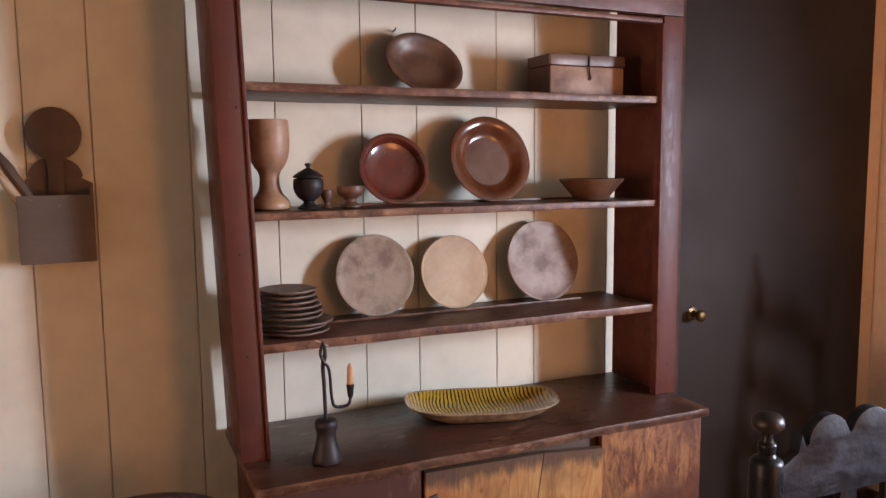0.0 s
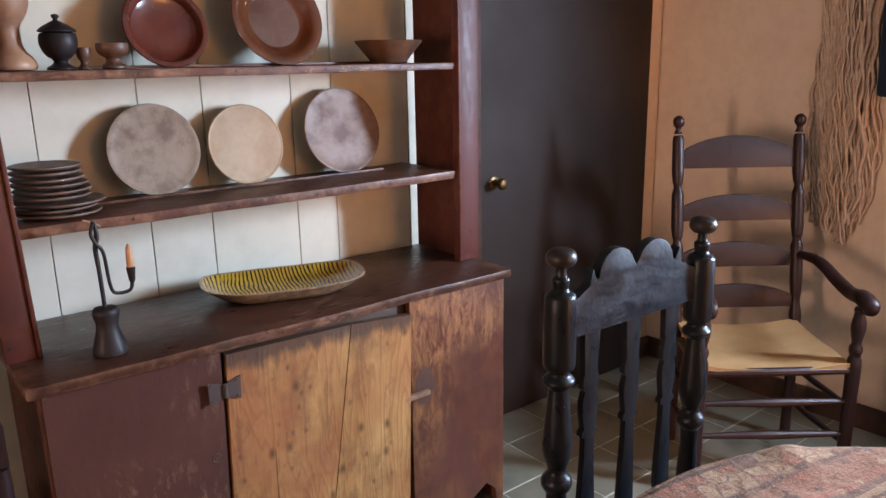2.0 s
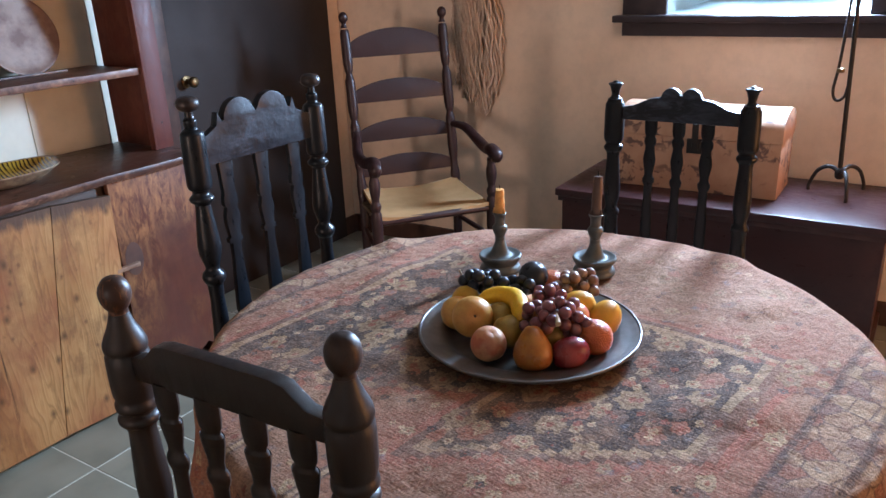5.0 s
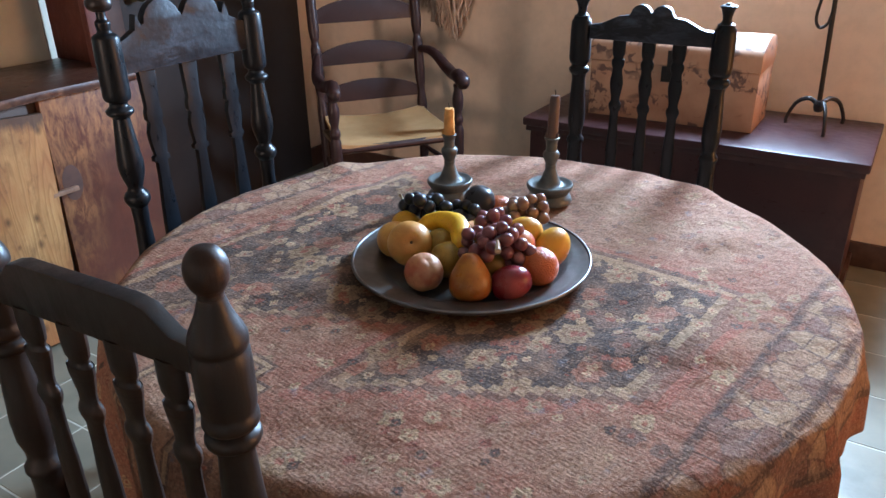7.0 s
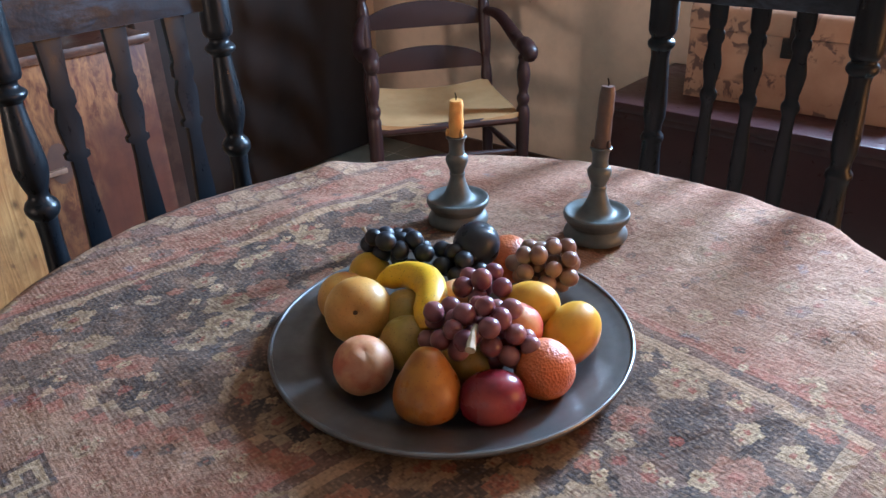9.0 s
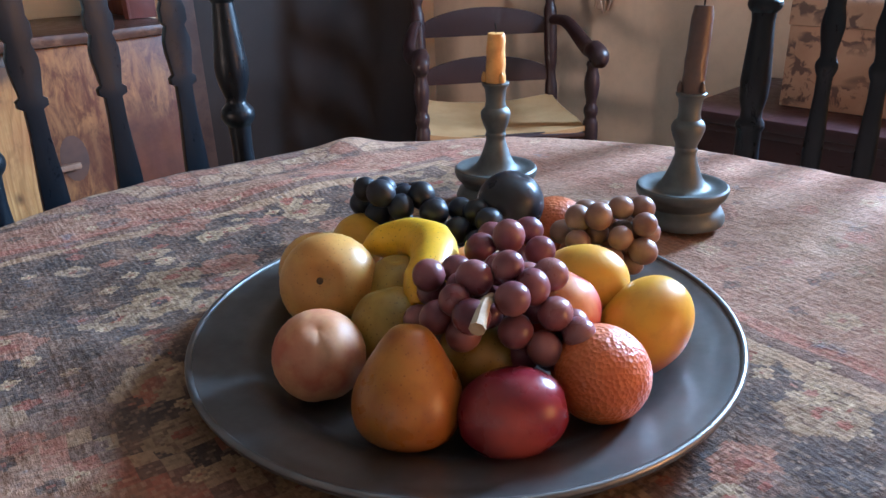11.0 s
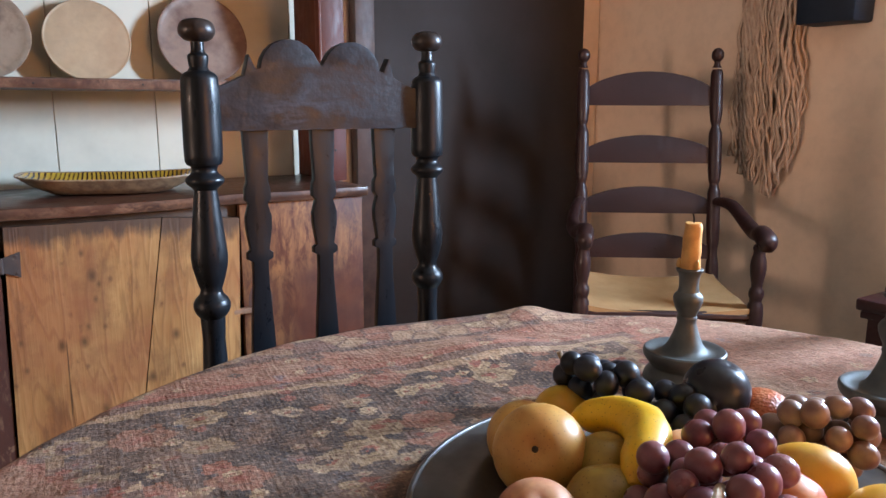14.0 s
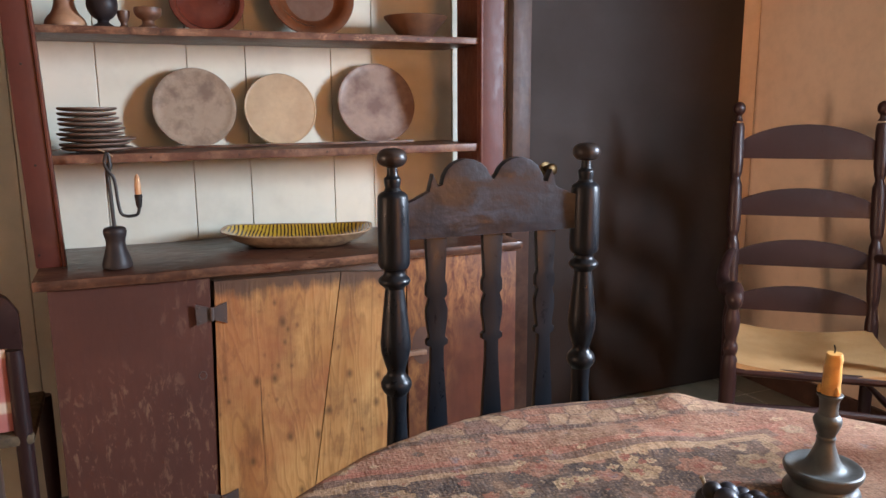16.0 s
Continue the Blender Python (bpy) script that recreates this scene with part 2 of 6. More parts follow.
WAX = plain("yellow_beeswax", (0.70, 0.36, 0.10), (0.58, 0.28, 0.07), rough=0.42, scale=60, bump=0.5, dist=0.002)
WAX_DARK = plain("brown_beeswax", (0.070, 0.040, 0.032), (0.11, 0.062, 0.045), rough=0.40, scale=60, bump=0.5, dist=0.002)
WAX_PALE = plain("pale_rush_candle", (0.50, 0.26, 0.12), (0.42, 0.2, 0.09), rough=0.5, scale=60)
WICK = plain("charred_wick", (0.012, 0.01, 0.009), rough=0.9)
TREEN = plain("scrubbed_maple", (0.30, 0.210, 0.140), (0.175, 0.108, 0.070), rough=0.6, scale=15, bump=0.2, low=0.46, high=0.66)
TREEN_PALE = plain("pale_maple", (0.46, 0.315, 0.18), (0.38, 0.25, 0.14), rough=0.55, scale=9, bump=0.2)
TREEN_BURL = plain("stained_burl", (0.240, 0.155, 0.110), (0.125, 0.062, 0.042), rough=0.5, scale=9, bump=0.15, low=0.45, high=0.62)
TREEN_BROWN = plain("brown_turned_wood", (0.135, 0.062, 0.032), (0.065, 0.028, 0.016), rough=0.45, scale=14, bump=0.2)
TREEN_DARK = plain("dark_turned_wood", (0.016, 0.012, 0.013), (0.028, 0.019, 0.017), rough=0.48, scale=20, bump=0.1, spec=0.25)
STACK_WOOD = plain("grey_brown_plate_wood", (0.165, 0.100, 0.070), (0.100, 0.058, 0.040), rough=0.55, scale=20, bump=0.25)
REDWARE = plain("red_glazed_earthenware", (0.125, 0.028, 0.016), (0.080, 0.018, 0.012), rough=0.20, scale=16, bump=0.05, spec=0.6)
BROWNWARE = plain("brown_glazed_earthenware", (0.125, 0.040, 0.016), (0.070, 0.023, 0.011), rough=0.14, scale=8, bump=0.04, spec=0.6)
GREYWARE = plain("grey_glazed_well", (0.110, 0.052, 0.034), (0.130, 0.072, 0.052), rough=0.13, scale=14, bump=0.03, spec=0.65)
BOX_WOOD = plain("pale_worn_box_wood", (0.30, 0.165, 0.095), (0.125, 0.058, 0.034), rough=0.6, scale=10, bump=0.25)
BOX_DARK = plain("dark_box_end", (0.085, 0.036, 0.022), (0.05, 0.022, 0.015), rough=0.5, scale=8)
GREY_BOX = painted_wood("grey_weathered_box", (0.150, 0.105, 0.078), (0.085, 0.060, 0.045), (0.26, 0.19, 0.14), 0, 0.55, 0.65)
SPOON = plain("pale_spoon_wood", (0.46, 0.34, 0.22), (0.32, 0.22, 0.14), rough=0.6, scale=18)
PADDLE = plain("dark_paddle_wood", (0.085, 0.045, 0.025), (0.050, 0.027, 0.016), rough=0.5, scale=8)
SEAT_CLOTH = plain("tan_seat_cloth", (0.39, 0.225, 0.100), (0.32, 0.180, 0.078), rough=0.9, scale=9, bump=0.5, dist=0.002, spec=0.1, fine=240)
RUSH = plain("dark_rush_seat", (0.110, 0.070, 0.035), (0.06, 0.038, 0.02), rough=0.8, scale=40, bump=0.6, dist=0.003)
YARN = plain("natural_flax_yarn", (0.57, 0.425, 0.32), (0.45, 0.32, 0.235), rough=0.95, scale=45, bump=0.6, dist=0.003, spec=0.1, fine=260)
NAVY = plain("dark_blue_tin", (0.010, 0.017, 0.030), (0.014, 0.021, 0.036), rough=0.6, scale=9, spec=0.25)
GROUT = plain("pale_grout", (0.56, 0.53, 0.43), (0.46, 0.43, 0.35), rough=0.9, scale=30)
WHITE_PAINT = plain("pale_reveal_paint", (0.30, 0.36, 0.36), (0.26, 0.31, 0.31), rough=0.6, scale=6)
SASH = plain("tan_sash_wood", (0.42, 0.28, 0.17), (0.34, 0.22, 0.13), rough=0.55, scale=10)


def tile_material():
    n = Nodes("grey_green_slate_tile", 0.42)
    v = n.shift(n.coord())
    a = n.noise(v, 5.0, 6, 0.62)
    b = n.noise(v, 40, 4, 0.6)
    c = n.ramp(a, [(0.3, (0.125, 0.120, 0.088)), (0.5, (0.20, 0.188, 0.138)), (0.72, (0.25, 0.235, 0.175))])
    c = n.mix(n.ramp(n.random(), [(0.0, 0.0), (1.0, 0.45)]), c, (0.155, 0.135, 0.095))
    n.bump(n.math("ADD", a, n.math("MULTIPLY", b, 0.3)), 0.3, 0.0025)
    return n.done(c, n.ramp(b, [(0.3, 0.34), (0.7, 0.52)]))


TILE = tile_material()


def rug_material():
    """A worn knotted rug: rust field, dark flowered medallion with serrated edges, a hooked panel, bordered sides; stepped knot by knot."""
    n = Nodes("worn_knotted_rug", 0.95, spec=0.04)
    uv = n.coord(kind="UV")
    s = n.xyz(uv)
    k = 0.0030
    wob = n.noise(uv, 9.0, 3, 0.5)

    def add(a, b):
        return n.math("ADD", a, b)

    def mul(a, b):
        return n.math("MULTIPLY", a, b)

    def stepped(v, size):
        return mul(n.math("FLOOR", n.math("DIVIDE", v, size)), size)

    x = stepped(add(s[0], mul(wob, 0.014)), k)
    y = stepped(add(s[1], mul(wob, 0.014)), k)
    p = n.join(x, y)
    # field: rust and rose, with paler streaks
    ground = n.ramp(n.noise(p, 3.6, 5, 0.62), [(0.30, (0.160, 0.070, 0.049)), (0.43, (0.205, 0.096, 0.066)), (0.55, (0.212, 0.124, 0.084)), (0.70, (0.260, 0.168, 0.112))])
    ground = n.mix(n.ramp(n.noise(p, 34.0, 4, 0.7), [(0.52, 0.0), (0.66, 0.38)]), ground, (0.125, 0.066, 0.050))
    ground = n.mix(n.ramp(n.noise(n.join(y, x), 41.0, 4, 0.7), [(0.56, 0.0), (0.68, 0.32)]), ground, (0.285, 0.200, 0.132))
    # the medallion's two dark parts, their edges in steps
    step = 0.0165
    xs, ys = stepped(add(s[0], mul(wob, 0.02)), step), stepped(add(s[1], mul(wob, 0.02)), step)
    upper = add(ys, add(mul(xs, 1.55), 0.430))
    upper = n.math("MINIMUM", upper, add(mul(xs, -1.5), add(mul(ys, 0.7), 0.10)))
    upper = n.math("MINIMUM", upper, n.math("SUBTRACT", 0.425, ys))
    lower = add(mul(ys, 0.74), add(xs, 0.508))
    lower = n.math("MINIMUM", lower, add(ys, 0.435))
    lower = n.math("MINIMUM", lower, n.math("SUBTRACT", -0.105, ys))
    lower = n.math("MINIMUM", lower, n.math("SUBTRACT", 0.16, xs))
    field = n.math("MAXIMUM", upper, lower)
    dark = n.ramp(add(mul(field, 8.0), 0.5), [(0.49, 0.0), (0.51, 1.0)])
    murk = n.ramp(n.noise(p, 22.0, 4, 0.65), [(0.40, (0.052, 0.043, 0.040)), (0.55, (0.080, 0.060, 0.052)), (0.64, (0.135, 0.086, 0.062)), (0.76, (0.200, 0.130, 0.085))])
    c = n.mix(dark, ground, murk)
    for at, wide, tone in ((0.0, 0.008, (0.270, 0.190, 0.118)), (-0.018, 0.007, (0.085, 0.062, 0.054)), (-0.040, 0.009, (0.225, 0.088, 0.064))):
        line = n.ramp(n.math("ABSOLUTE", n.math("SUBTRACT", field, at)), [(wide, 0.72), (wide + 0.003, 0.0)])
        c = n.mix(line, c, tone)

    def rosettes(c, scale, size, seed, petals, in_dark, in_field, jitter, tones, rimmed=0.8):
        """Flower heads with scalloped edge, dark outline, ring and heart; more of them in the dark parts."""
        q = n.join(add(x, seed), add(y, seed * 0.7))
        centre = n.t.nodes.new("ShaderNodeTexVoronoi")
        centre.voronoi_dimensions = "2D"
        centre.inputs["Scale"].default_value = scale
        centre.inputs["Randomness"].default_value = jitter
        n.t.links.new(q, centre.inputs["Vector"])
        away = n.t.nodes.new("ShaderNodeVectorMath")
        away.operation = "SUBTRACT"
        n.t.links.new(q, away.inputs[0])
        n.t.links.new(centre.outputs["Position"], away.inputs[1])
        pick = n.xyz(centre.outputs["Color"])
        o = n.xyz(away.outputs[0])
        angle = n.math("ARCTAN2", o[1], o[0])
        reach = n.math("SQRT", add(mul(o[0], o[0]), mul(o[1], mul(o[1], 1.5))))
        lobe = n.math("MULTIPLY_ADD", n.math("COSINE", mul(angle, petals)), 0.13, 1.0)
        lobe = mul(lobe, n.math("MULTIPLY_ADD", pick[2], 0.5, 0.72))
        lobe = add(lobe, mul(n.math("SUBTRACT", n.noise(p, 60.0, 3, 0.6), 0.5), 0.55))
        d = n.math("DIVIDE", reach, mul(lobe, size))
        shown = n.math("LESS_THAN", pick[1], n.math("MULTIPLY_ADD", dark, in_dark - in_field, in_field))
        tone = n.ramp(pick[0], [(0.0, tones[0]), (0.35, tones[1]), (0.60, tones[2]), (0.82, tones[3])], "CONSTANT")
        c = n.mix(mul(n.ramp(d, [(0.92, rimmed), (1.02, rimmed), (1.25, 0.0)]), shown), c, (0.046, 0.037, 0.035))
        c = n.mix(mul(n.ramp(d, [(0.95, 0.92), (1.0, 0.0)]), shown), c, tone)
        c = n.mix(mul(n.ramp(d, [(0.48, 0.0), (0.52, 0.55), (0.60, 0.55), (0.64, 0.0)]), shown), c, (0.090, 0.055, 0.046))
        return n.mix(mul(n.ramp(d, [(0.24, 0.85), (0.30, 0.0)]), shown), c, (0.185, 0.062, 0.046))

    c = rosettes(c, 13.5, 0.031, 3.1, 6.0, 0.80, 0.05, 0.7, ((0.250, 0.172, 0.104), (0.215, 0.105, 0.072), (0.220, 0.152, 0.094), (0.140, 0.095, 0.076)))
    c = rosettes(c, 24.0, 0.0165, 7.7, 5.0, 0.36, 0.17, 0.8, ((0.300, 0.215, 0.130), (0.130, 0.085, 0.070), (0.235, 0.100, 0.066), (0.255, 0.180, 0.115)))
    c = rosettes(c, 46.0, 0.0085, 5.3, 4.0, 0.22, 0.14, 0.8, ((0.330, 0.235, 0.145), (0.060, 0.048, 0.044), (0.185, 0.066, 0.050), (0.250, 0.175, 0.115)), 0.5)
    # the hooked panel in the rust wedge
    near = None
    for u0, u1, w0, w1 in ((-0.70, -0.50, 0.133, 0.141), (-0.508, -0.50, 0.105, 0.141), (-0.508, -0.487, 0.105, 0.112), (-0.490, -0.483, 0.105, 0.130), (-0.490, -0.461, 0.123, 0.130),
                           (-0.468, -0.461, 0.085, 0.130), (-0.492, -0.461, 0.085, 0.092), (-0.492, -0.485, 0.062, 0.092), (-0.492, -0.472, 0.062, 0.069), (-0.468, -0.461, 0.005, 0.046),
                           (-0.490, -0.461, 0.040, 0.047), (-0.500, -0.461, 0.003, 0.010), (-0.507, -0.500, -0.028, 0.010), (-0.530, -0.50, -0.003, 0.004), (-0.70, -0.50, -0.030, -0.022)):
        a = n.math("SUBTRACT", n.math("ABSOLUTE", n.math("SUBTRACT", x, (u0 + u1) / 2)), (u1 - u0) / 2)
        b = n.math("SUBTRACT", n.math("ABSOLUTE", n.math("SUBTRACT", y, (w0 + w1) / 2)), (w1 - w0) / 2)
        a = n.math("MAXIMUM", a, b)
        near = a if near is None else n.math("MINIMUM", near, a)
    c = n.mix(n.ramp(mul(near, 100.0), [(0.55, 0.85), (0.75, 0.0)]), c, (0.062, 0.050, 0.046))
    c = n.mix(n.ramp(mul(near, 100.0), [(0.05, 0.9), (0.12, 0.0)]), c, (0.300, 0.215, 0.135))
    # borders: guard stripes and a tan band of angular cells along the long sides
    v = n.math("ABSOLUTE", add(s[1], mul(n.math("SUBTRACT", wob, 0.5), 0.02)))
    inside = n.ramp(v, [(0.0, 0.0), (0.540, 0.0), (0.543, 1.0)])
    btone = n.ramp(n.xyz(n.cells(p, 25.0, metric="CHEBYCHEV", out="Color", flat=True))[0], [(0.0, (0.245, 0.160, 0.105)), (0.4, (0.20, 0.095, 0.066)), (0.6, (0.275, 0.190, 0.122)), (0.8, (0.145, 0.090, 0.074))], "CONSTANT")
    btone = n.mix(n.ramp(n.cells(p, 25.0, feature="DISTANCE_TO_EDGE", flat=True), [(0.03, 0.8), (0.07, 0.0)]), btone, (0.085, 0.062, 0.055))
    btone = n.mix(n.ramp(n.noise(p, 30.0, 4, 0.7), [(0.48, 0.0), (0.62, 0.6)]), btone, (0.150, 0.078, 0.058))
    c = n.mix(inside, c, btone)
    for at, half in ((0.540, 0.006), (0.630, 0.005), (0.72, 0.006)):
        line = n.ramp(n.math("ABSOLUTE", n.math("SUBTRACT", v, at)), [(half, 1.0), (half + 0.003, 0.0)])
        c = n.mix(mul(line, n.ramp(n.noise(p, 45.0, 3, 0.6), [(0.36, 0.25), (0.50, 0.9)])), c, (0.060, 0.045, 0.042))
    outer = n.ramp(v, [(0.0, 0.0), (0.725, 0.0), (0.73, 1.0)])
    c = n.mix(mul(outer, 0.7), c, (0.19, 0.075, 0.052))
    # wear: bleached patches, single knots lighter and darker, faded blue
    c = n.mix(n.ramp(n.noise(uv, 5.5, 6, 0.7), [(0.46, 0.0), (0.74, 0.46)]), c, (0.215, 0.135, 0.094))
    bleached = add(s[0], mul(n.math("SUBTRACT", n.noise(uv, 4.0, 5, 0.65), 0.5), 0.7))
    c = n.mix(n.ramp(bleached, [(0.05, 0.0), (0.45, 0.36)]), c, (0.205, 0.128, 0.094))
    c = n.mix(n.ramp(n.noise(p, 190, 1, 0.5), [(0.40, 0.32), (0.54, 0.0)]), c, (0.055, 0.040, 0.034))
    c = n.mix(n.ramp(n.noise(p, 230, 1, 0.5), [(0.53, 0.0), (0.66, 0.34)]), c, (0.30, 0.205, 0.14))
    c = n.mix(n.ramp(n.noise(p, 18, 4, 0.7), [(0.62, 0.0), (0.70, 0.55)]), c, (0.105, 0.115, 0.135))
    # ribs of the weave, rubbed pale on top
    weft = n.math("SINE", add(mul(s[0], 900.0), mul(wob, 14.0)))
    rib = n.noise(n.coord((230, 46, 1), "UV"), 1.0, 3, 0.6)
    c = n.mix(n.ramp(rib, [(0.58, 0.0), (0.72, 0.24)]), c, (0.270, 0.175, 0.110))
    c = n.mix(n.ramp(rib, [(0.30, 0.36), (0.44, 0.0)]), c, (0.060, 0.034, 0.027))
    c = n.mix(1.0, c, (1.27, 1.18, 1.12), "MULTIPLY")
    warp = n.noise(n.coord((420, 60, 1), "UV"), 1.0, 3, 0.6)
    creases = n.noise(n.coord((6.0, 21.0, 1), "UV", rot=(0, 0, 0.5)), 1.0, 4, 0.6, 0.6)
    first = n.bump(add(n.noise(uv, 30, 5, 0.65), mul(creases, 1.4)), 0.75, 0.009)
    n.bump(add(mul(weft, 0.10), warp), 0.45, 0.0018, first)
    return n.done(c)


RUG = rug_material()


def fruit_skin(name, main, blush, top=None, rough=0.38, dots=None, scale=10.0, bump=0.0, low=0.42, high=0.6, base=None):
    n = Nodes(name, rough, spec=0.4)
    n.bsdf.inputs["Subsurface Weight"].default_value = 0.12
    n.bsdf.inputs["Subsurface Radius"].default_value = (0.006, 0.003, 0.0015)
    v = n.shift(n.coord())
    a = n.noise(v, scale * 1.6, 4, 0.55)
    c = n.mix(n.ramp(a, [(low, 0.0), (high, 1.0)]), main, blush)
    if top:
        c = n.mix(n.ramp(n.noise(v, scale * 0.9, 2, 0.5), [(0.5, 0.0), (0.62, 1.0)]), c, top)
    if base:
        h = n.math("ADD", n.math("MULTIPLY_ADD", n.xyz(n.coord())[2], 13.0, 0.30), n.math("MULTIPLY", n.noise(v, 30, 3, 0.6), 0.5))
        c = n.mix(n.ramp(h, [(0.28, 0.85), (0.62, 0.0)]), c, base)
    if dots:
        c = n.mix(n.ramp(n.cells(v, 260), [(0.10, 0.75), (0.22, 0.0)]), c, dots)
    c = n.mix(n.ramp(n.noise(v, 120, 3, 0.6), [(0.5, 0.0), (0.8, 0.3)]), c, tuple(0.5 * x for x in blush))
    if bump:
        n.bump(n.cells(v, 330, out="Distance"), bump, 0.0012)
    return n.done(c, n.ramp(n.noise(v, 45, 3), [(0.3, rough - 0.06), (0.7, rough + 0.1)]))


APPLE = fruit_skin("yellow_apple_skin", (0.60, 0.335, 0.085), (0.50, 0.235, 0.055), rough=0.36, dots=(0.30, 0.12, 0.03))
PEACH = fruit_skin("peach_skin", (0.56, 0.27, 0.125), (0.40, 0.115, 0.055), (0.58, 0.36, 0.21), rough=0.52, scale=16)
PEAR = fruit_skin("brown_pear_skin", (0.40, 0.165, 0.022), (0.27, 0.085, 0.012), rough=0.30, dots=(0.18, 0.06, 0.01))
GREEN = fruit_skin("green_pear_skin", (0.40, 0.255, 0.045), (0.26, 0.150, 0.025), rough=0.38, dots=(0.12, 0.07, 0.01))
NECTAR = fruit_skin("crimson_nectarine_skin", (0.20, 0.012, 0.020), (0.10, 0.008, 0.014), (0.34, 0.06, 0.045), rough=0.28, high=0.7)
NECTAR_PALE = fruit_skin("pale_red_peach_skin", (0.60, 0.28, 0.11), (0.40, 0.045, 0.03), rough=0.35)
ORANGE = fruit_skin("orange_peel", (0.56, 0.150, 0.045), (0.47, 0.11, 0.03), rough=0.42, bump=0.7)
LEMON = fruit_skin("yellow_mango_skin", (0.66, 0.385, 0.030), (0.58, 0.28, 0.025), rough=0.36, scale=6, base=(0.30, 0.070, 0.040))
BANANA = fruit_skin("banana_skin", (0.74, 0.43, 0.015), (0.64, 0.33, 0.015), rough=0.4, dots=(0.20, 0.09, 0.01), scale=8)
PLUM = fruit_skin("dark_plum_skin", (0.020, 0.020, 0.026), (0.010, 0.010, 0.014), rough=0.30)
GRAPE_RED = fruit_skin("red_grape_skin", (0.190, 0.062, 0.068), (0.100, 0.026, 0.036), (0.25, 0.105, 0.098), rough=0.30, scale=22)
GRAPE_BLACK = fruit_skin("black_grape_skin", (0.016, 0.018, 0.028), (0.009, 0.009, 0.013), rough=0.42, scale=22)
GRAPE_TAN = fruit_skin("tan_grape_skin", (0.265, 0.150, 0.105), (0.170, 0.080, 0.064), (0.32, 0.215, 0.155), rough=0.34, scale=22)
STEM = plain("pale_cut_stem", (0.50, 0.38, 0.24), (0.30, 0.2, 0.11), rough=0.7, scale=60)
STALK = plain("brown_fruit_stalk", (0.085, 0.05, 0.022), rough=0.8, scale=60)


def slip_material():
    """Yellow slip glaze with dark combed stripes across the dish."""
    n = Nodes("combed_slip_glaze", 0.22, spec=0.6)
    v = n.coord()
    s = n.xyz(v)
    wob = n.noise(v, 7.0, 3, 0.5)
    wave = n.math("SINE", n.math("ADD", n.math("MULTIPLY", s[0], 540.0), n.math("MULTIPLY", wob, 22.0)))
    gate = n.noise(v, 14, 4, 0.6)
    yellow = n.ramp(n.noise(v, 12, 4), [(0.35, (0.56, 0.345, 0.040)), (0.7, (0.40, 0.225, 0.035))])
    m = n.math("MULTIPLY", n.ramp(wave, [(0.05, 0.0), (0.55, 1.0)]), n.ramp(gate, [(0.34, 0.35), (0.48, 1.0)]))
    c = n.mix(m, yellow, (0.040, 0.022, 0.012))
    worn = n.ramp(n.math("ADD", n.math("MULTIPLY", s[1], -5.0), n.math("MULTIPLY", gate, 0.55)), [(0.14, 0.0), (0.40, 0.85)])
    c = n.mix(worn, c, (0.30, 0.225, 0.13))
    n.bump(wave, 0.25, 0.0008)
    return n.done(c)


SLIP = slip_material()
SLIP_RIM = plain("pale_worn_dish_rim", (0.36, 0.245, 0.14), (0.17, 0.10, 0.06), rough=0.4, scale=40)


def paper_material():
    """Block-printed paper on the small trunk: dark sprigs on tan."""
    n = Nodes("printed_trunk_paper", 0.6, spec=0.3)
    v = n.coord()
    a = n.noise(v, 26, 4, 0.6, 0.5)
    row = n.noise(n.coord((1, 2.2, 5.0)), 2.3, 2, 0.5)
    c = n.ramp(n.noise(v, 9, 5), [(0.35, (0.36, 0.195, 0.120)), (0.65, (0.46, 0.275, 0.175))])
    c = n.mix(n.math("MULTIPLY", n.ramp(a, [(0.5, 0.0), (0.56, 0.85)]), n.ramp(row, [(0.46, 0.0), (0.54, 1.0)])), c, (0.085, 0.05, 0.045))
    n.bump(a, 0.1, 0.001)
    return n.done(c)


PAPER = paper_material()


def stripe_material():
    n = Nodes("rose_striped_weave", 0.9, spec=0.1)
    s = n.xyz(n.coord())
    w = n.math("SINE", n.math("MULTIPLY", s[2], 42.0))
    c = n.ramp(w, [(0.0, (0.36, 0.125, 0.105)), (0.72, (0.40, 0.15, 0.125)), (0.9, (0.56, 0.40, 0.30))])
    n.bump(n.noise(n.coord((220, 220, 500)), 1.0, 2), 0.4, 0.001)
    return n.done(c)


STRIPE = stripe_material()

# ---- builders ----


def part(name, bm, material, parent=None, label="", smooth=35, loc=None):
    """Links a bmesh as one mesh object."""
    me = bpy.data.meshes.new(name)
    bm.normal_update()
    bm.to_mesh(me)
    bm.free()
    if smooth:
        me.polygons.foreach_set("use_smooth", [True] * len(me.polygons))
        me.set_sharp_from_angle(angle=radians(smooth))
    for m in material if isinstance(material, (list, tuple)) else [material]:
        me.materials.append(m)
    ob = new(name, me)
    if parent is not None:
        ob.parent = parent
    if loc is not None:
        ob.location = loc
    if label:
        ob["label"] = label
    return ob


def thing(name, loc, label, category, group="", rz=0.0):
    """An empty at a thing's base, for its parts."""
    ob = new(name)
    ob.matrix_world = pose(*loc, 0, 0, rz)
    return tagged(ob, label, category, group)


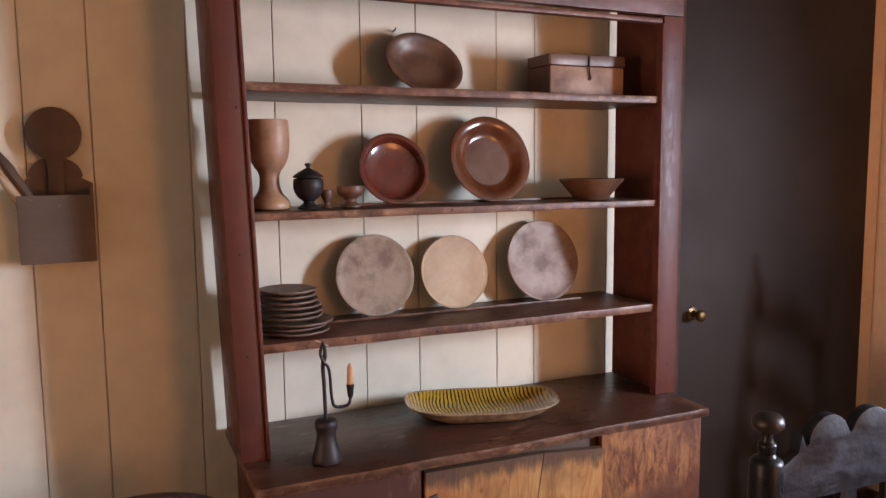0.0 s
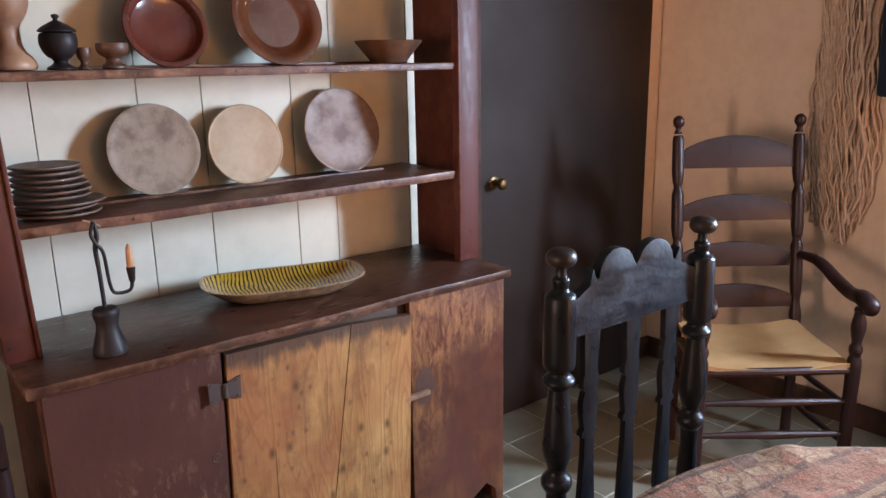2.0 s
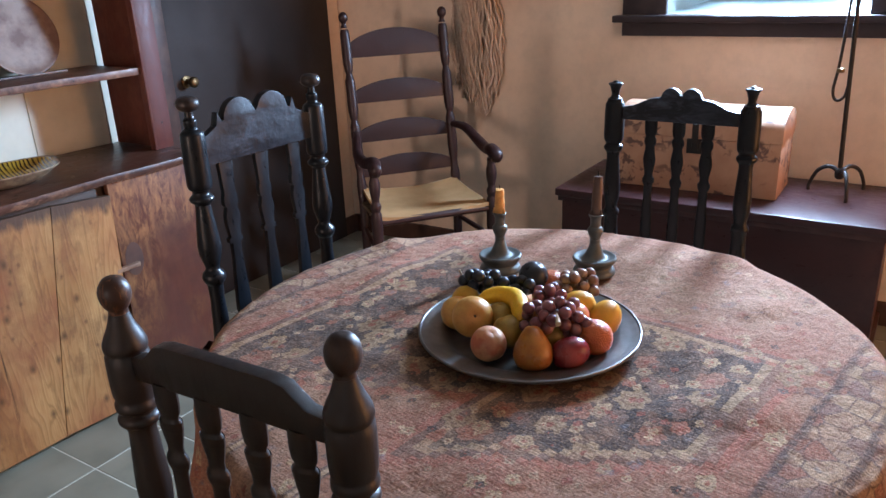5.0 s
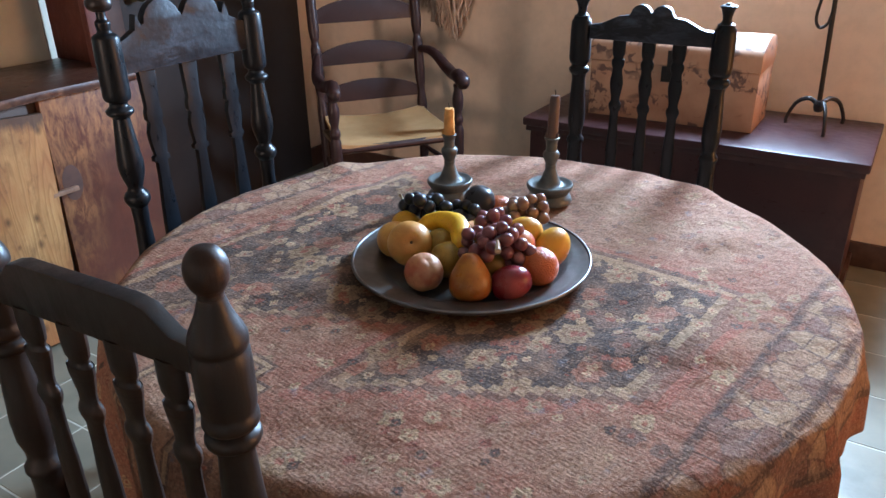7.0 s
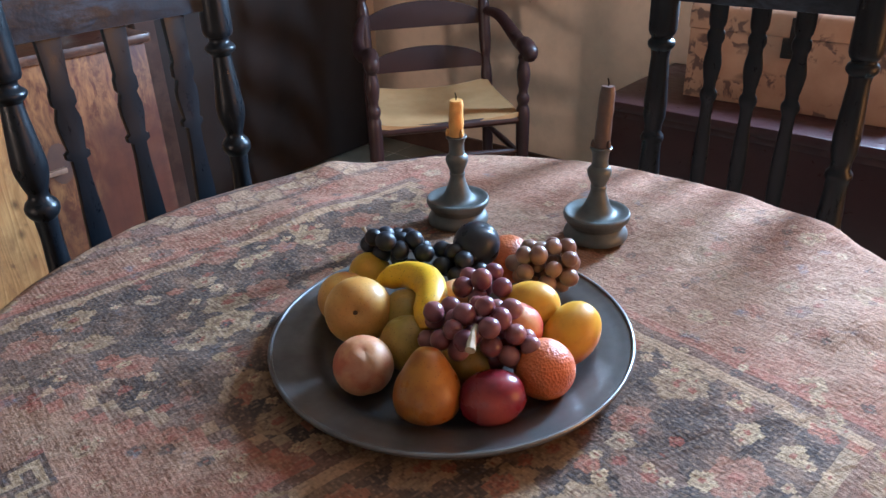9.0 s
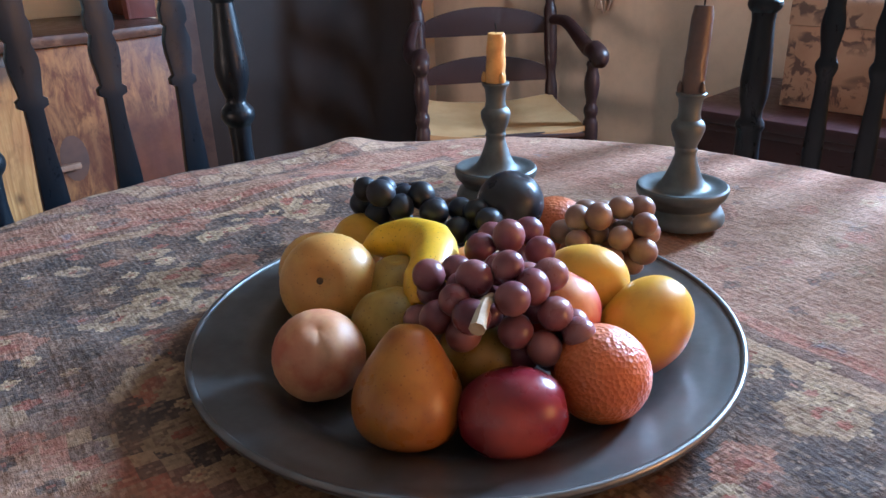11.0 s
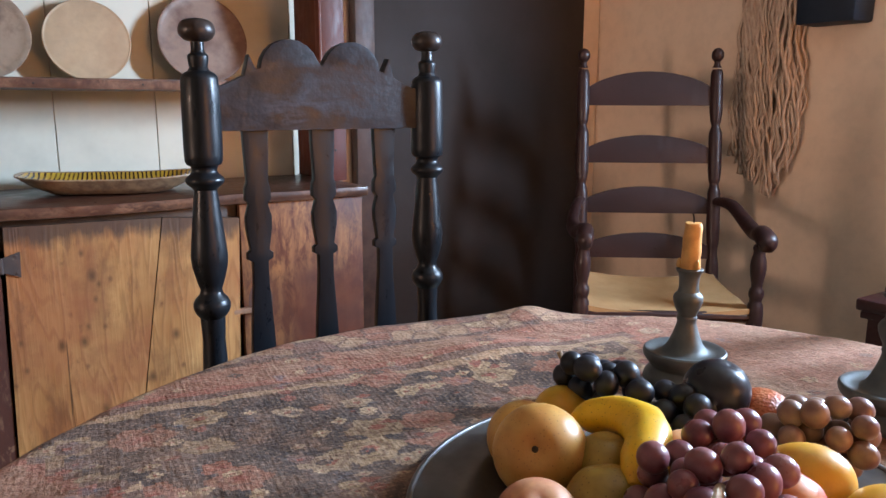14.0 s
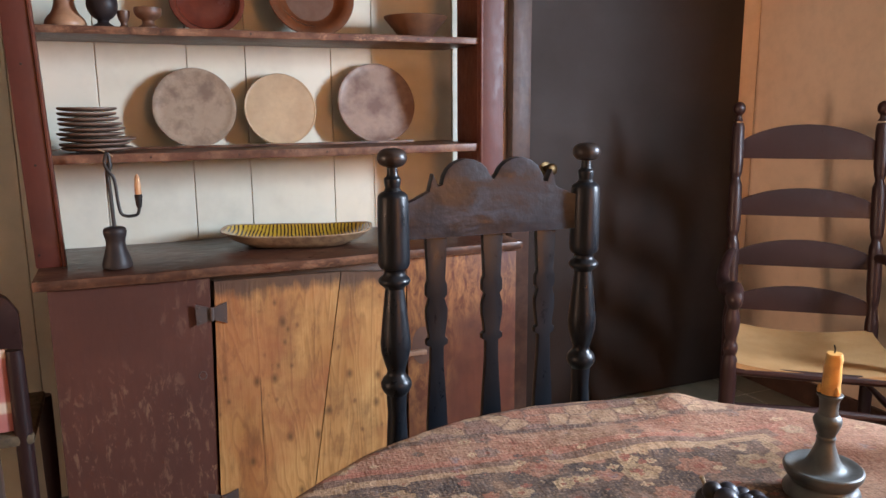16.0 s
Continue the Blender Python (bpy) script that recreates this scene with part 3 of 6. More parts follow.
def box(bm, lo, hi, bevel=0.0, jitter=0.0, seg=2):
    """A box between two corners, with rounded edges."""
    made = bmesh.ops.create_cube(bm, size=1.0)
    vs = made["verts"]
    for v in vs:
        v.co = Vector([lo[k] + (v.co[k] + 0.5) * (hi[k] - lo[k]) for k in range(3)])
        if jitter:
            v.co += Vector([random.uniform(-jitter, jitter) for _ in range(3)])
    if bevel:
        es = list({e for v in vs for e in v.link_edges})
        bmesh.ops.bevel(bm, geom=es, offset=bevel, segments=seg, affect="EDGES", profile=0.6)
    return bm


def boxed(lo, hi, bevel=0.002, jitter=0.0, seg=2):
    return box(bmesh.new(), lo, hi, bevel, jitter, seg)


def worn_board(lo, hi, axis=0, cuts=14, bevel=0.004, wear=0.002, seed=0.0):
    """A board with many cuts along one axis, whose edges waver."""
    bm = boxed(lo, hi, bevel)
    for k in range(1, cuts):
        at = lo[axis] + (hi[axis] - lo[axis]) * k / cuts
        co, no = [0, 0, 0], [0, 0, 0]
        co[axis], no[axis] = at, 1
        bmesh.ops.bisect_plane(bm, geom=bm.verts[:] + bm.edges[:] + bm.faces[:], plane_co=co, plane_no=no)
    for v in bm.verts:
        n = noise.noise_vector(v.co * 6.0 + Vector((seed, seed, seed)))
        n[axis] = 0
        v.co += n * wear
    return bm


def lathe(bm, profile, n=24, centre=(0, 0, 0), sx=1.0, sy=1.0, m=None):
    """Turns (radius, height) pairs about the z axis."""
    rings = []
    for r, z in profile:
        if r < 1e-5:
            rings.append([bm.verts.new((centre[0], centre[1], centre[2] + z))])
        else:
            rings.append([bm.verts.new((centre[0] + sx * r * math.cos(2 * math.pi * k / n), centre[1] + sy * r * math.sin(2 * math.pi * k / n), centre[2] + z)) for k in range(n)])
    for a, b in zip(rings, rings[1:]):
        for k in range(n):
            p, q = a[k % len(a)], a[(k + 1) % len(a)]
            s, t = b[(k + 1) % len(b)], b[k % len(b)]
            vs = []
            for v in (p, q, s, t):
                if v not in vs:
                    vs.append(v)
            if len(vs) > 2:
                bm.faces.new(vs)
    if m is not None:
        bmesh.ops.transform(bm, matrix=m, verts=[v for r in rings for v in r])
    return bm


def turned(profile, n=20, centre=(0, 0, 0), sx=1.0, sy=1.0, m=None, smooth_steps=1):
    """A closed turning, rounded between its stations."""
    pts = profile
    for _ in range(smooth_steps):
        out = [pts[0]]
        for (r0, z0), (r1, z1) in zip(pts, pts[1:]):
            out += [(r0 * 0.75 + r1 * 0.25, z0 * 0.75 + z1 * 0.25), (r0 * 0.25 + r1 * 0.75, z0 * 0.25 + z1 * 0.75)]
        out.append(pts[-1])
        pts = out
    if pts[0][0] > 1e-5:
        pts = [(0, pts[0][1])] + pts
    if pts[-1][0] > 1e-5:
        pts = pts + [(0, pts[-1][1])]
    bm = bmesh.new()
    lathe(bm, pts, n, centre, sx, sy, m)
    bmesh.ops.recalc_face_normals(bm, faces=bm.faces[:])
    return bm


def spline(points, steps=6):
    """Points along a smooth curve through the given ones."""
    ps = [Vector(p) for p in points]
    ps = [ps[0] * 2 - ps[1]] + ps + [ps[-1] * 2 - ps[-2]]
    out = []
    for k in range(1, len(ps) - 2):
        a, b, c, d = ps[k - 1 : k + 3]
        for s in range(steps):
            t = s / steps
            out.append(0.5 * ((2 * b) + (c - a) * t + (2 * a - 5 * b + 4 * c - d) * t * t + (3 * b - a - 3 * c + d) * t**3))
    out.append(ps[-2])
    return out


def tube(bm, points, radius, n=10, flat=1.0):
    """A round bar along points; radius is a number or one a point."""
    rs = radius if isinstance(radius, (list, tuple)) else [radius] * len(points)
    rings, side = [], None
    for k, p in enumerate(points):
        d = (points[min(k + 1, len(points) - 1)] - points[max(k - 1, 0)]).normalized()
        if side is None:
            side = d.orthogonal().normalized()
        side = (side - d * side.dot(d)).normalized()
        up = d.cross(side)
        rings.append([bm.verts.new(p + rs[k] * (math.cos(2 * math.pi * j / n) * side + flat * math.sin(2 * math.pi * j / n) * up)) for j in range(n)])
    for a, b in zip(rings, rings[1:]):
        for j in range(n):
            bm.faces.new((a[j], a[(j + 1) % n], b[(j + 1) % n], b[j]))
    bm.faces.new(rings[0][::-1])
    bm.faces.new(rings[-1])
    bmesh.ops.recalc_face_normals(bm, faces=bm.faces[:])
    return bm


def bar(points, radius, n=10, steps=6, flat=1.0):
    pts = spline(points, steps)
    if isinstance(radius, (list, tuple)):
        xs = np.linspace(0, 1, len(radius))
        radius = [float(np.interp(k / (len(pts) - 1), xs, radius)) for k in range(len(pts))]
    return tube(bmesh.new(), pts, radius, n, flat)


def plate_shape(outline, thick, bend=None, bevel=0.0015):
    """A flat board of the outline (u, w) in the xz plane, thick along y; bend(u, w) gives a shift in y."""
    bm = bmesh.new()
    front = [bm.verts.new((u, -thick / 2, w)) for u, w in outline]
    f = bm.faces.new(front)
    made = bmesh.ops.extrude_face_region(bm, geom=[f])
    for v in made["geom"]:
        if isinstance(v, bmesh.types.BMVert):
            v.co.y += thick
    bmesh.ops.recalc_face_normals(bm, faces=bm.faces[:])
    if bevel:
        sharp = [e for e in bm.edges if len(e.link_faces) == 2 and any(len(g.verts) > 4 for g in e.link_faces)]
        bmesh.ops.bevel(bm, geom=sharp, offset=bevel, segments=2, affect="EDGES", profile=0.6)
    if bend:
        bmesh.ops.triangulate(bm, faces=[g for g in bm.faces if len(g.verts) > 4])
        for v in bm.verts:
            v.co.y += bend(v.co.x, v.co.z)
    return bm


# ---- the room ----
X0, X1, Y0, Y1, TOP = -1.5, 4.08, -1.7, 3.48, 2.42
THICK = 0.34

floor = tagged(part("floor", boxed((X0, Y0, -0.08), (X1, Y1, -0.0010), 0), GROUT, None), "grey-green slate tile floor with pale grout", "floor", kind="structure")
tagged(part("ceiling", boxed((X0 - 0.3, Y0 - 0.3, TOP), (X1 + 0.5, Y1 + 0.3, TOP + 0.1), 0), CEILING), "plain unseen plaster ceiling, darkened to cut bounced light", "ceiling", kind="structure")

wall_north = tagged(part("wall_north", boxed((X0 - 0.3, Y1 + 0.012, -0.08), (X1 + THICK, Y1 + 0.2, TOP), 0), PLASTER), "cream painted wall of vertical boards", "wall", kind="structure")
SEAMS = [-1.5, -1.18, -0.93, -0.60, -0.34, -0.05, 0.19, 0.50, 0.80, 0.957, 1.205, 1.443, 1.706, 1.887, 2.172, 2.318, 2.62, 2.80]
for k, (a, b) in enumerate(zip(SEAMS, SEAMS[1:])):
    bm = boxed((a + 0.0012, Y1, 0.0), (b - 0.0012, Y1 + 0.012, TOP), 0.0016, seg=1)
    part("board", bm, CREAM, wall_north)

# South wall, out of view; opening added to let the other fill lamp in.
bm = bmesh.new()
SW0, SW1, DWH = 2.75, 3.65, 2.0
box(bm, (X0 - 0.15, Y0 - 0.15, -0.08), (SW0, Y0, TOP))
box(bm, (SW1, Y0 - 0.15, -0.08), (X1 + THICK, Y0, TOP))
box(bm, (SW0, Y0 - 0.15, DWH), (SW1, Y0, TOP))
tagged(part("wall_south", bm, PLASTER), "cream plaster wall with an added light opening", "wall", kind="structure")

# West wall, out of view; its opening is added to shape the fill light.
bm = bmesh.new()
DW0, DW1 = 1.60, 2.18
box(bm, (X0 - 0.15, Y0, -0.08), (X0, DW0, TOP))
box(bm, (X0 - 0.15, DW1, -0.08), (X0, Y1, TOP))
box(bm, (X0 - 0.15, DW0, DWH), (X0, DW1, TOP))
tagged(part("wall_west", bm, PLASTER), "cream plaster wall with an added light opening", "wall", kind="structure")
# Unseen boxes added round both fill lamps to keep the sky out.
bm = bmesh.new()
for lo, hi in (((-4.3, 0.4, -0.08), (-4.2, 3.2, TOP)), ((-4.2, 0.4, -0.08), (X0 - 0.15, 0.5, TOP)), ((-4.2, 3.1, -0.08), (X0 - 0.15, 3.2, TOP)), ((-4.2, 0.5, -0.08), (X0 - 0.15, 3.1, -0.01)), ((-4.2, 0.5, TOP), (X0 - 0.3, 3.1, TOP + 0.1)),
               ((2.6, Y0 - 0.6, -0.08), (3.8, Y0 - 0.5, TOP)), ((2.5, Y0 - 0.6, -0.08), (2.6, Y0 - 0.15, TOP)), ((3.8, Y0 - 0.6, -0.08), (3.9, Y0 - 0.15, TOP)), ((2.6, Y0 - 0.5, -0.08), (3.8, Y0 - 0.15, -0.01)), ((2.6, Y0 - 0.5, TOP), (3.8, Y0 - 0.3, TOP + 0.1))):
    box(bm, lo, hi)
tagged(part("wall_next_rooms", bm, PLASTER), "added unseen cream walls round the fill lamps", "wall", kind="structure")

# East wall with a deep splayed window.
IN0, IN1, INB, INT = 1.00, 1.765, 1.20, 2.06
OU0, OU1, OUB, OUT = 0.66, 1.64, 1.235, 2.02
bm = bmesh.new()
box(bm, (X1, Y0, -0.08), (X1 + THICK, OU0 - 0.04, TOP))
box(bm, (X1, OU0 - 0.04, -0.08), (X1 + THICK, IN0, INB))
box(bm, (X1, OU0 - 0.04, INT), (X1 + THICK, IN0, TOP))
box(bm, (X1, OU0 - 0.04, INB), (X1 + 0.03, IN0, INT))
box(bm, (X1, IN1, -0.08), (X1 + THICK, Y1 + 0.012, TOP))
box(bm, (X1, IN0, -0.08), (X1 + THICK, IN1, INB))
box(bm, (X1, IN0, INT), (X1 + THICK, IN1, TOP))
tagged(part("wall_east", bm, PLASTER), "cream plaster wall with a deep window", "wall", kind="structure")

window = tagged(new("window_1"), "small deep casement window with dark brown casing", "window", kind="structure")
bm = bmesh.new()
xa, xb = X1 + 0.002, X1 + THICK + 0.002
for (a0, a1, b0, b1) in (((IN0, INB), (IN1, INB), (OU0, OUB), (OU1, OUB)), ((IN1, INB), (IN1, INT), (OU1, OUB), (OU1, OUT)),
                         ((IN1, INT), (IN0, INT), (OU1, OUT), (OU0, OUT)), ((IN0, INT), (IN0, INB), (OU0, OUT), (OU0, OUB))):
    q = [bm.verts.new((xa, *a0)), bm.verts.new((xa, *a1)), bm.verts.new((xb, *b1)), bm.verts.new((xb, *b0))]
    bm.faces.new(q)
part("reveal", bm, WHITE_PAINT, window, "pale blue-white painted splayed reveal", smooth=0)
cx = X1 - 0.022
part("casing", worn_board((cx, IN1 - 0.03, INB), (X1, IN1 + 0.155, INT + 0.14), 2, 8, 0.004, 0.0012), SILL_BROWN, window)
part("casing", worn_board((cx, IN0 - 0.155, INB), (X1, IN0, INT + 0.14), 2, 8, 0.004, 0.0012), SILL_BROWN, window)
part("casing", worn_board((cx, IN0 + 0.002, INT), (X1, IN1 - 0.032, INT + 0.14), 1, 8, 0.004, 0.0012), SILL_BROWN, window)
part("sill", worn_board((X1 - 0.055, IN0 - 0.19, INB - 0.03), (X1 + 0.02, IN1 + 0.19, INB - 0.002), 1, 12, 0.006, 0.0012), SILL_BROWN, window)
part("apron", worn_board((X1 - 0.024, IN0 - 0.155, INB - 0.085), (X1, IN1 + 0.155, INB - 0.032), 1, 10, 0.003, 0.001), SILL_BROWN, window)
sx = X1 + THICK + 0.004
for lo, hi in (((sx, 1.15, OUB - 0.05), (sx + 0.04, OU1 + 0.05, OUB + 0.085)), ((sx, OU1 - 0.02, OUB + 0.087), (sx + 0.04, OU1 + 0.05, OUT + 0.05))):
    part("sash_rail", boxed(lo, hi, 0.003), SASH, window, "tan wooden sash")

# Brown door beside the dresser, its frame and knob.
door = tagged(new("door_1"), "closed dark brown plank door with a brass knob", "door", kind="structure")
part("door_leaf", boxed((2.925, Y1 - 0.035, 0.008), (3.945, Y1, 2.34), 0.003), DOOR_BROWN, door)
part("jamb", boxed((2.845, Y1 - 0.05, 0.0), (2.922, Y1, TOP), 0.004), TRIM_BROWN, door)
part("head", boxed((2.925, Y1 - 0.045, 2.345), (3.945, Y1, TOP), 0.004), TRIM_BROWN, door)
knob = part("door_knob", turned([(0.0, 0.0), (0.026, 0.001), (0.026, 0.005), (0.010, 0.008), (0.009, 0.030), (0.017, 0.034), (0.0235, 0.045), (0.022, 0.055), (0.012, 0.061), (0.0, 0.062)], 20,
            m=pose(2.997, Y1 - 0.035, 1.005, 90, 0, 0)), BRASS, door, "round brass knob")
bm = boxed((3.95, Y1 - 0.018, 0.0), (X1, Y1, 0.10), 0.003)
tagged(part("baseboard_north", bm, TRIM_BROWN), "dark brown baseboard", "baseboard", kind="structure")
tagged(part("baseboard_east", boxed((X1 - 0.018, Y0, 0.0), (X1, Y1 - 0.02, 0.10), 0.003), TRIM_BROWN), "dark brown baseboard", "baseboard", kind="structure")

# Ground and distance outside the window.
tagged(part("ground", boxed((X1 + 0.6, -60, -0.6), (70, 60, -0.5), 0), plain("outside_ground", (0.10, 0.12, 0.05), (0.14, 0.12, 0.08), rough=0.9, scale=0.5)), "grass outside the window", "ground", kind="structure")

# Panel that glows by itself, standing in for the daylit outdoors.
n = Nodes("outdoor_glow", 1.0)
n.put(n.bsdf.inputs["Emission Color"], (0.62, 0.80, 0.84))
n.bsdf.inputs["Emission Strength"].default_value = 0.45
tagged(part("backdrop", boxed((9.0, -6, -0.5), (9.1, 8, 1.75), 0), n.done((0.2, 0.25, 0.25))), "pale glowing backdrop outside the window", "backdrop", kind="structure")

# ---- the dresser ----
DF = 3.005
dresser = thing("dresser", (1.95, 3.2, 0.0), "worn red-brown open dresser with pine cupboard door", "dresser")
OFF = Vector((-1.95, -3.2, 0.0))


def sub(lo, hi):
    return tuple(Vector(lo) + OFF), tuple(Vector(hi) + OFF)


def dpart(name, lo, hi, mat, bevel=0.003, axis=None, label="", wear=0.0015, cuts=12, lean=0.0):
    lo, hi = sub(lo, hi)
    bm = boxed(lo, hi, bevel) if axis is None else worn_board(lo, hi, axis, cuts, bevel, wear, seed=hi[0])
    for v in bm.verts:
        v.co.x += lean * (v.co.z - 1.15)
    return part(name, bm, mat, dresser, label)


SB = 3.460
dpart("counter", (1.262, 2.982, 0.794), (2.650, 3.462, 0.8225), COUNTER, 0.009, 0, "thick dark worn top", 0.0035, 24)
bm = plate_shape([(1.292, 0.03), (1.674, 0.028), (1.690, 0.793), (1.294, 0.793)], 0.022)
bmesh.ops.translate(bm, vec=Vector((0, DF + 0.011, 0)) + OFF, verts=bm.verts[:])
part("left_panel", bm, PANEL_L, dresser, "faded red-brown board")
bm = plate_shape([(2.262, 0.012), (2.40, 0.016), (2.50, 0.052), (2.56, 0.085), (2.600, 0.052), (2.606, 0.0), (2.636, 0.0), (2.636, 0.793), (2.262, 0.793)], 0.022)
bmesh.ops.translate(bm, vec=Vector((0, DF + 0.011, 0)) + OFF, verts=bm.verts[:])
part("right_panel", bm, PANEL_R, dresser, "rubbed red board cut to a bracket foot")
dpart("side", (1.292, DF + 0.024, 0.0), (1.316, 3.46, 0.793), RED_V, 0.003)
dpart("side", (2.612, DF + 0.024, 0.0), (2.636, 3.46, 0.793), RED_V, 0.003)
dpart("back", (1.318, 3.438, 0.04), (2.610, 3.455, 0.793), PADDLE, 0.001)
dpart("bottom", (1.318, DF + 0.04, 0.07), (2.610, 3.436, 0.095), PADDLE, 0.001)
dpart("top_rail_behind_door", (1.692, DF + 0.026, 0.72), (2.260, DF + 0.045, 0.793), PADDLE, 0.001)

cdoor = new("cupboard_door")
cdoor.parent = dresser
cdoor["label"] = "bare scrubbed pine door, sagging slightly open"
cdoor.matrix_local = pose(1.694 - 1.95, DF - 3.2 - 0.004, 0, 0, 0.5, -1.3)
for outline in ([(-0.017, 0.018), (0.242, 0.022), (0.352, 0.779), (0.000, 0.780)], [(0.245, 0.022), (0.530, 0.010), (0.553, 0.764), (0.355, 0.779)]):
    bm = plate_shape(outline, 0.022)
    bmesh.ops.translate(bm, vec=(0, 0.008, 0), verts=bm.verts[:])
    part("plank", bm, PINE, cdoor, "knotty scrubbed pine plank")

def butterfly_hinge(z):
    bm = bmesh.new()
    for sgn in (-1, 1):
        out = [(0.003 * sgn, -0.017), (0.040 * sgn, -0.031), (0.042 * sgn, 0.030), (0.003 * sgn, 0.017)]
        f = bm.faces.new([bm.verts.new((u, -0.0015, w)) for u, w in out])
        g = bmesh.ops.extrude_face_region(bm, geom=[f])
        for v in g["geom"]:
            if isinstance(v, bmesh.types.BMVert):
                v.co.y += 0.003
    lathe(bm, [(0, -0.018), (0.0055, -0.018), (0.0055, 0.018), (0, 0.018)], 10, (0, -0.004, 0))
    for u, w in ((-0.033, 0.02), (-0.033, -0.02), (0.033, 0.02), (0.033, -0.02)):
        lathe(bm, [(0, -0.0022), (0.004, -0.0015), (0.004, 0.0)], 8, m=pose(u, -0.0015, w, -90, 0, 0))
    bmesh.ops.recalc_face_normals(bm, faces=bm.faces[:])
    bmesh.ops.translate(bm, vec=Vector((1.688, DF - 0.0125, z)) + OFF, verts=bm.verts[:])
    return part("hinge", bm, RUSTED, dresser, "rusted iron butterfly hinge")


butterfly_hinge(0.692)
butterfly_hinge(0.135)
latch = boxed((2.226, DF - 0.020, 0.490), (2.318, DF - 0.004, 0.506), 0.004)
bmesh.ops.translate(latch, vec=OFF, verts=latch.verts[:])
part("turn_latch", latch, BOX_WOOD, dresser, "worn wooden turn latch")
bm = turned([(0, 0), (0.034, 0.0003), (0.036, 0.0008), (0, 0.0008)], 20, m=pose(2.31 - 1.95, DF - 3.2 - 0.0005, 0.515, 90, 0, 0), sx=1.0, sy=1.7)
part("latch_scar", bm, BOX_DARK, dresser, "dark rubbed patch")

for x, z in ((1.282, 1.72), (1.276, 1.36), (1.284, 1.10), (1.270, 0.86), (2.632, 1.90), (2.628, 0.92)):
    part("nail", turned([(0, 0.0002), (0.0038, 0.0002), (0.0034, 0.0012), (0, 0.0014)], 10, m=pose(x - 1.95, 3.158 - 3.2, z, 90, 0, 0)), IRON, dresser)
for x in (1.62, 1.86, 2.12, 2.37):
    part("nail", turned([(0, 0.0002), (0.0030, 0.0002), (0.0028, 0.0012), (0, 0.0014)], 10, m=pose(x - 1.95, 3.1655 - 3.2, 1.451, 90, 0, 0)), IRON, dresser)
    part("nail", turned([(0, 0.0002), (0.0030, 0.0002), (0.0028, 0.0012), (0, 0.0014)], 10, m=pose(x - 2.0, 3.1655 - 3.2, 1.112, 90, 0, 0)), IRON, dresser)
bm = bmesh.new()
tube(bm, [Vector((1.655 - 1.95 + 0.010 * math.cos(a), DF - 3.2 - 0.0002, 0.515 + 0.011 * math.sin(a))) for a in np.linspace(0, 2 * math.pi, 21)], 0.0016, 6)
part("ring_mark", bm, RUSTED, dresser, "faint rusty ring mark")
tagged(part("wall_nail", bar([(1.812, Y1, 1.985), (1.812, Y1 - 0.02, 1.987), (1.812, Y1 - 0.026, 1.992)], 0.0025, 8, 3), IRON), "small iron nail in the wall boards", "nail")

# Upper part: uprights, face stiles, rail and cornice, three shelves with plate ledges.
dpart("upright", (1.256, 3.186, 0.8235), (1.280, 3.443, 2.2), RED_V, 0.002, lean=-0.030)
dpart("upright", (2.625, 3.186, 0.8235), (2.650, 3.443, 2.2), RED_V, 0.002)
dpart("stile", (1.250, 3.158, 0.8235), (1.314, 3.184, 2.03), RED_V, 0.004, 2, "", 0.0012, lean=-0.030)
dpart("stile", (2.590, 3.158, 0.8235), (2.666, 3.184, 2.03), RED_V, 0.004, 2, "", 0.0012)
dpart("bead", (1.3145, 3.152, 0.8235), (1.324, 3.184, 2.005), RED_V, 0.004, lean=-0.030)
dpart("bead", (2.580, 3.152, 0.8235), (2.5895, 3.184, 2.005), RED_V, 0.004)
dpart("bead", (1.3005, 3.152, 2.005), (2.5795, 3.184, 2.020), RED_H, 0.005)
dpart("rail", (1.222, 3.156, 2.031), (2.666, 3.184, 2.15), RED_H, 0.004, 0)
dpart("cornice", (1.20, 3.10, 2.151), (2.70, 3.184, 2.185), RED_H, 0.012)
dpart("cornice", (1.17, 3.06, 2.186), (2.73, 3.20, 2.215), RED_H, 0.010)
dpart("top_board", (1.226, 3.186, 2.202), (2.650, SB, 2.22), RED_H, 0.002)
for z, thick in ((1.784, 0.022), (1.461, 0.021), (1.124, 0.025)):
    dpart("shelf", (1.2805 - 0.030 * (z - 1.15), 3.166, z - thick), (2.580, SB, z), SHELF, 0.004, 0, "", 0.002, 20)
    dpart("plate_ledge", (1.50, 3.345, z + 0.0005), (2.42, 3.357, z + 0.008), SHELF, 0.002)

# ---- plates and vessels on the shelves ----


def dish_profile(r, depth, rim, thick=0.008, foot=0.6):
    """An open dish, back first: outside from the foot to the lip, then inside to the middle."""
    return [(0, 0), (foot * r, 0.0), (foot * r + 0.006, 0.002), (r - rim, depth - 0.003), (r - 0.004, depth), (r, depth + thick * 0.5), (r - 0.003, depth + thick),
            (r - rim, depth + thick * 0.72), (foot * r + 0.004, thick + 0.002), (0.3 * r, thick), (0, thick)]


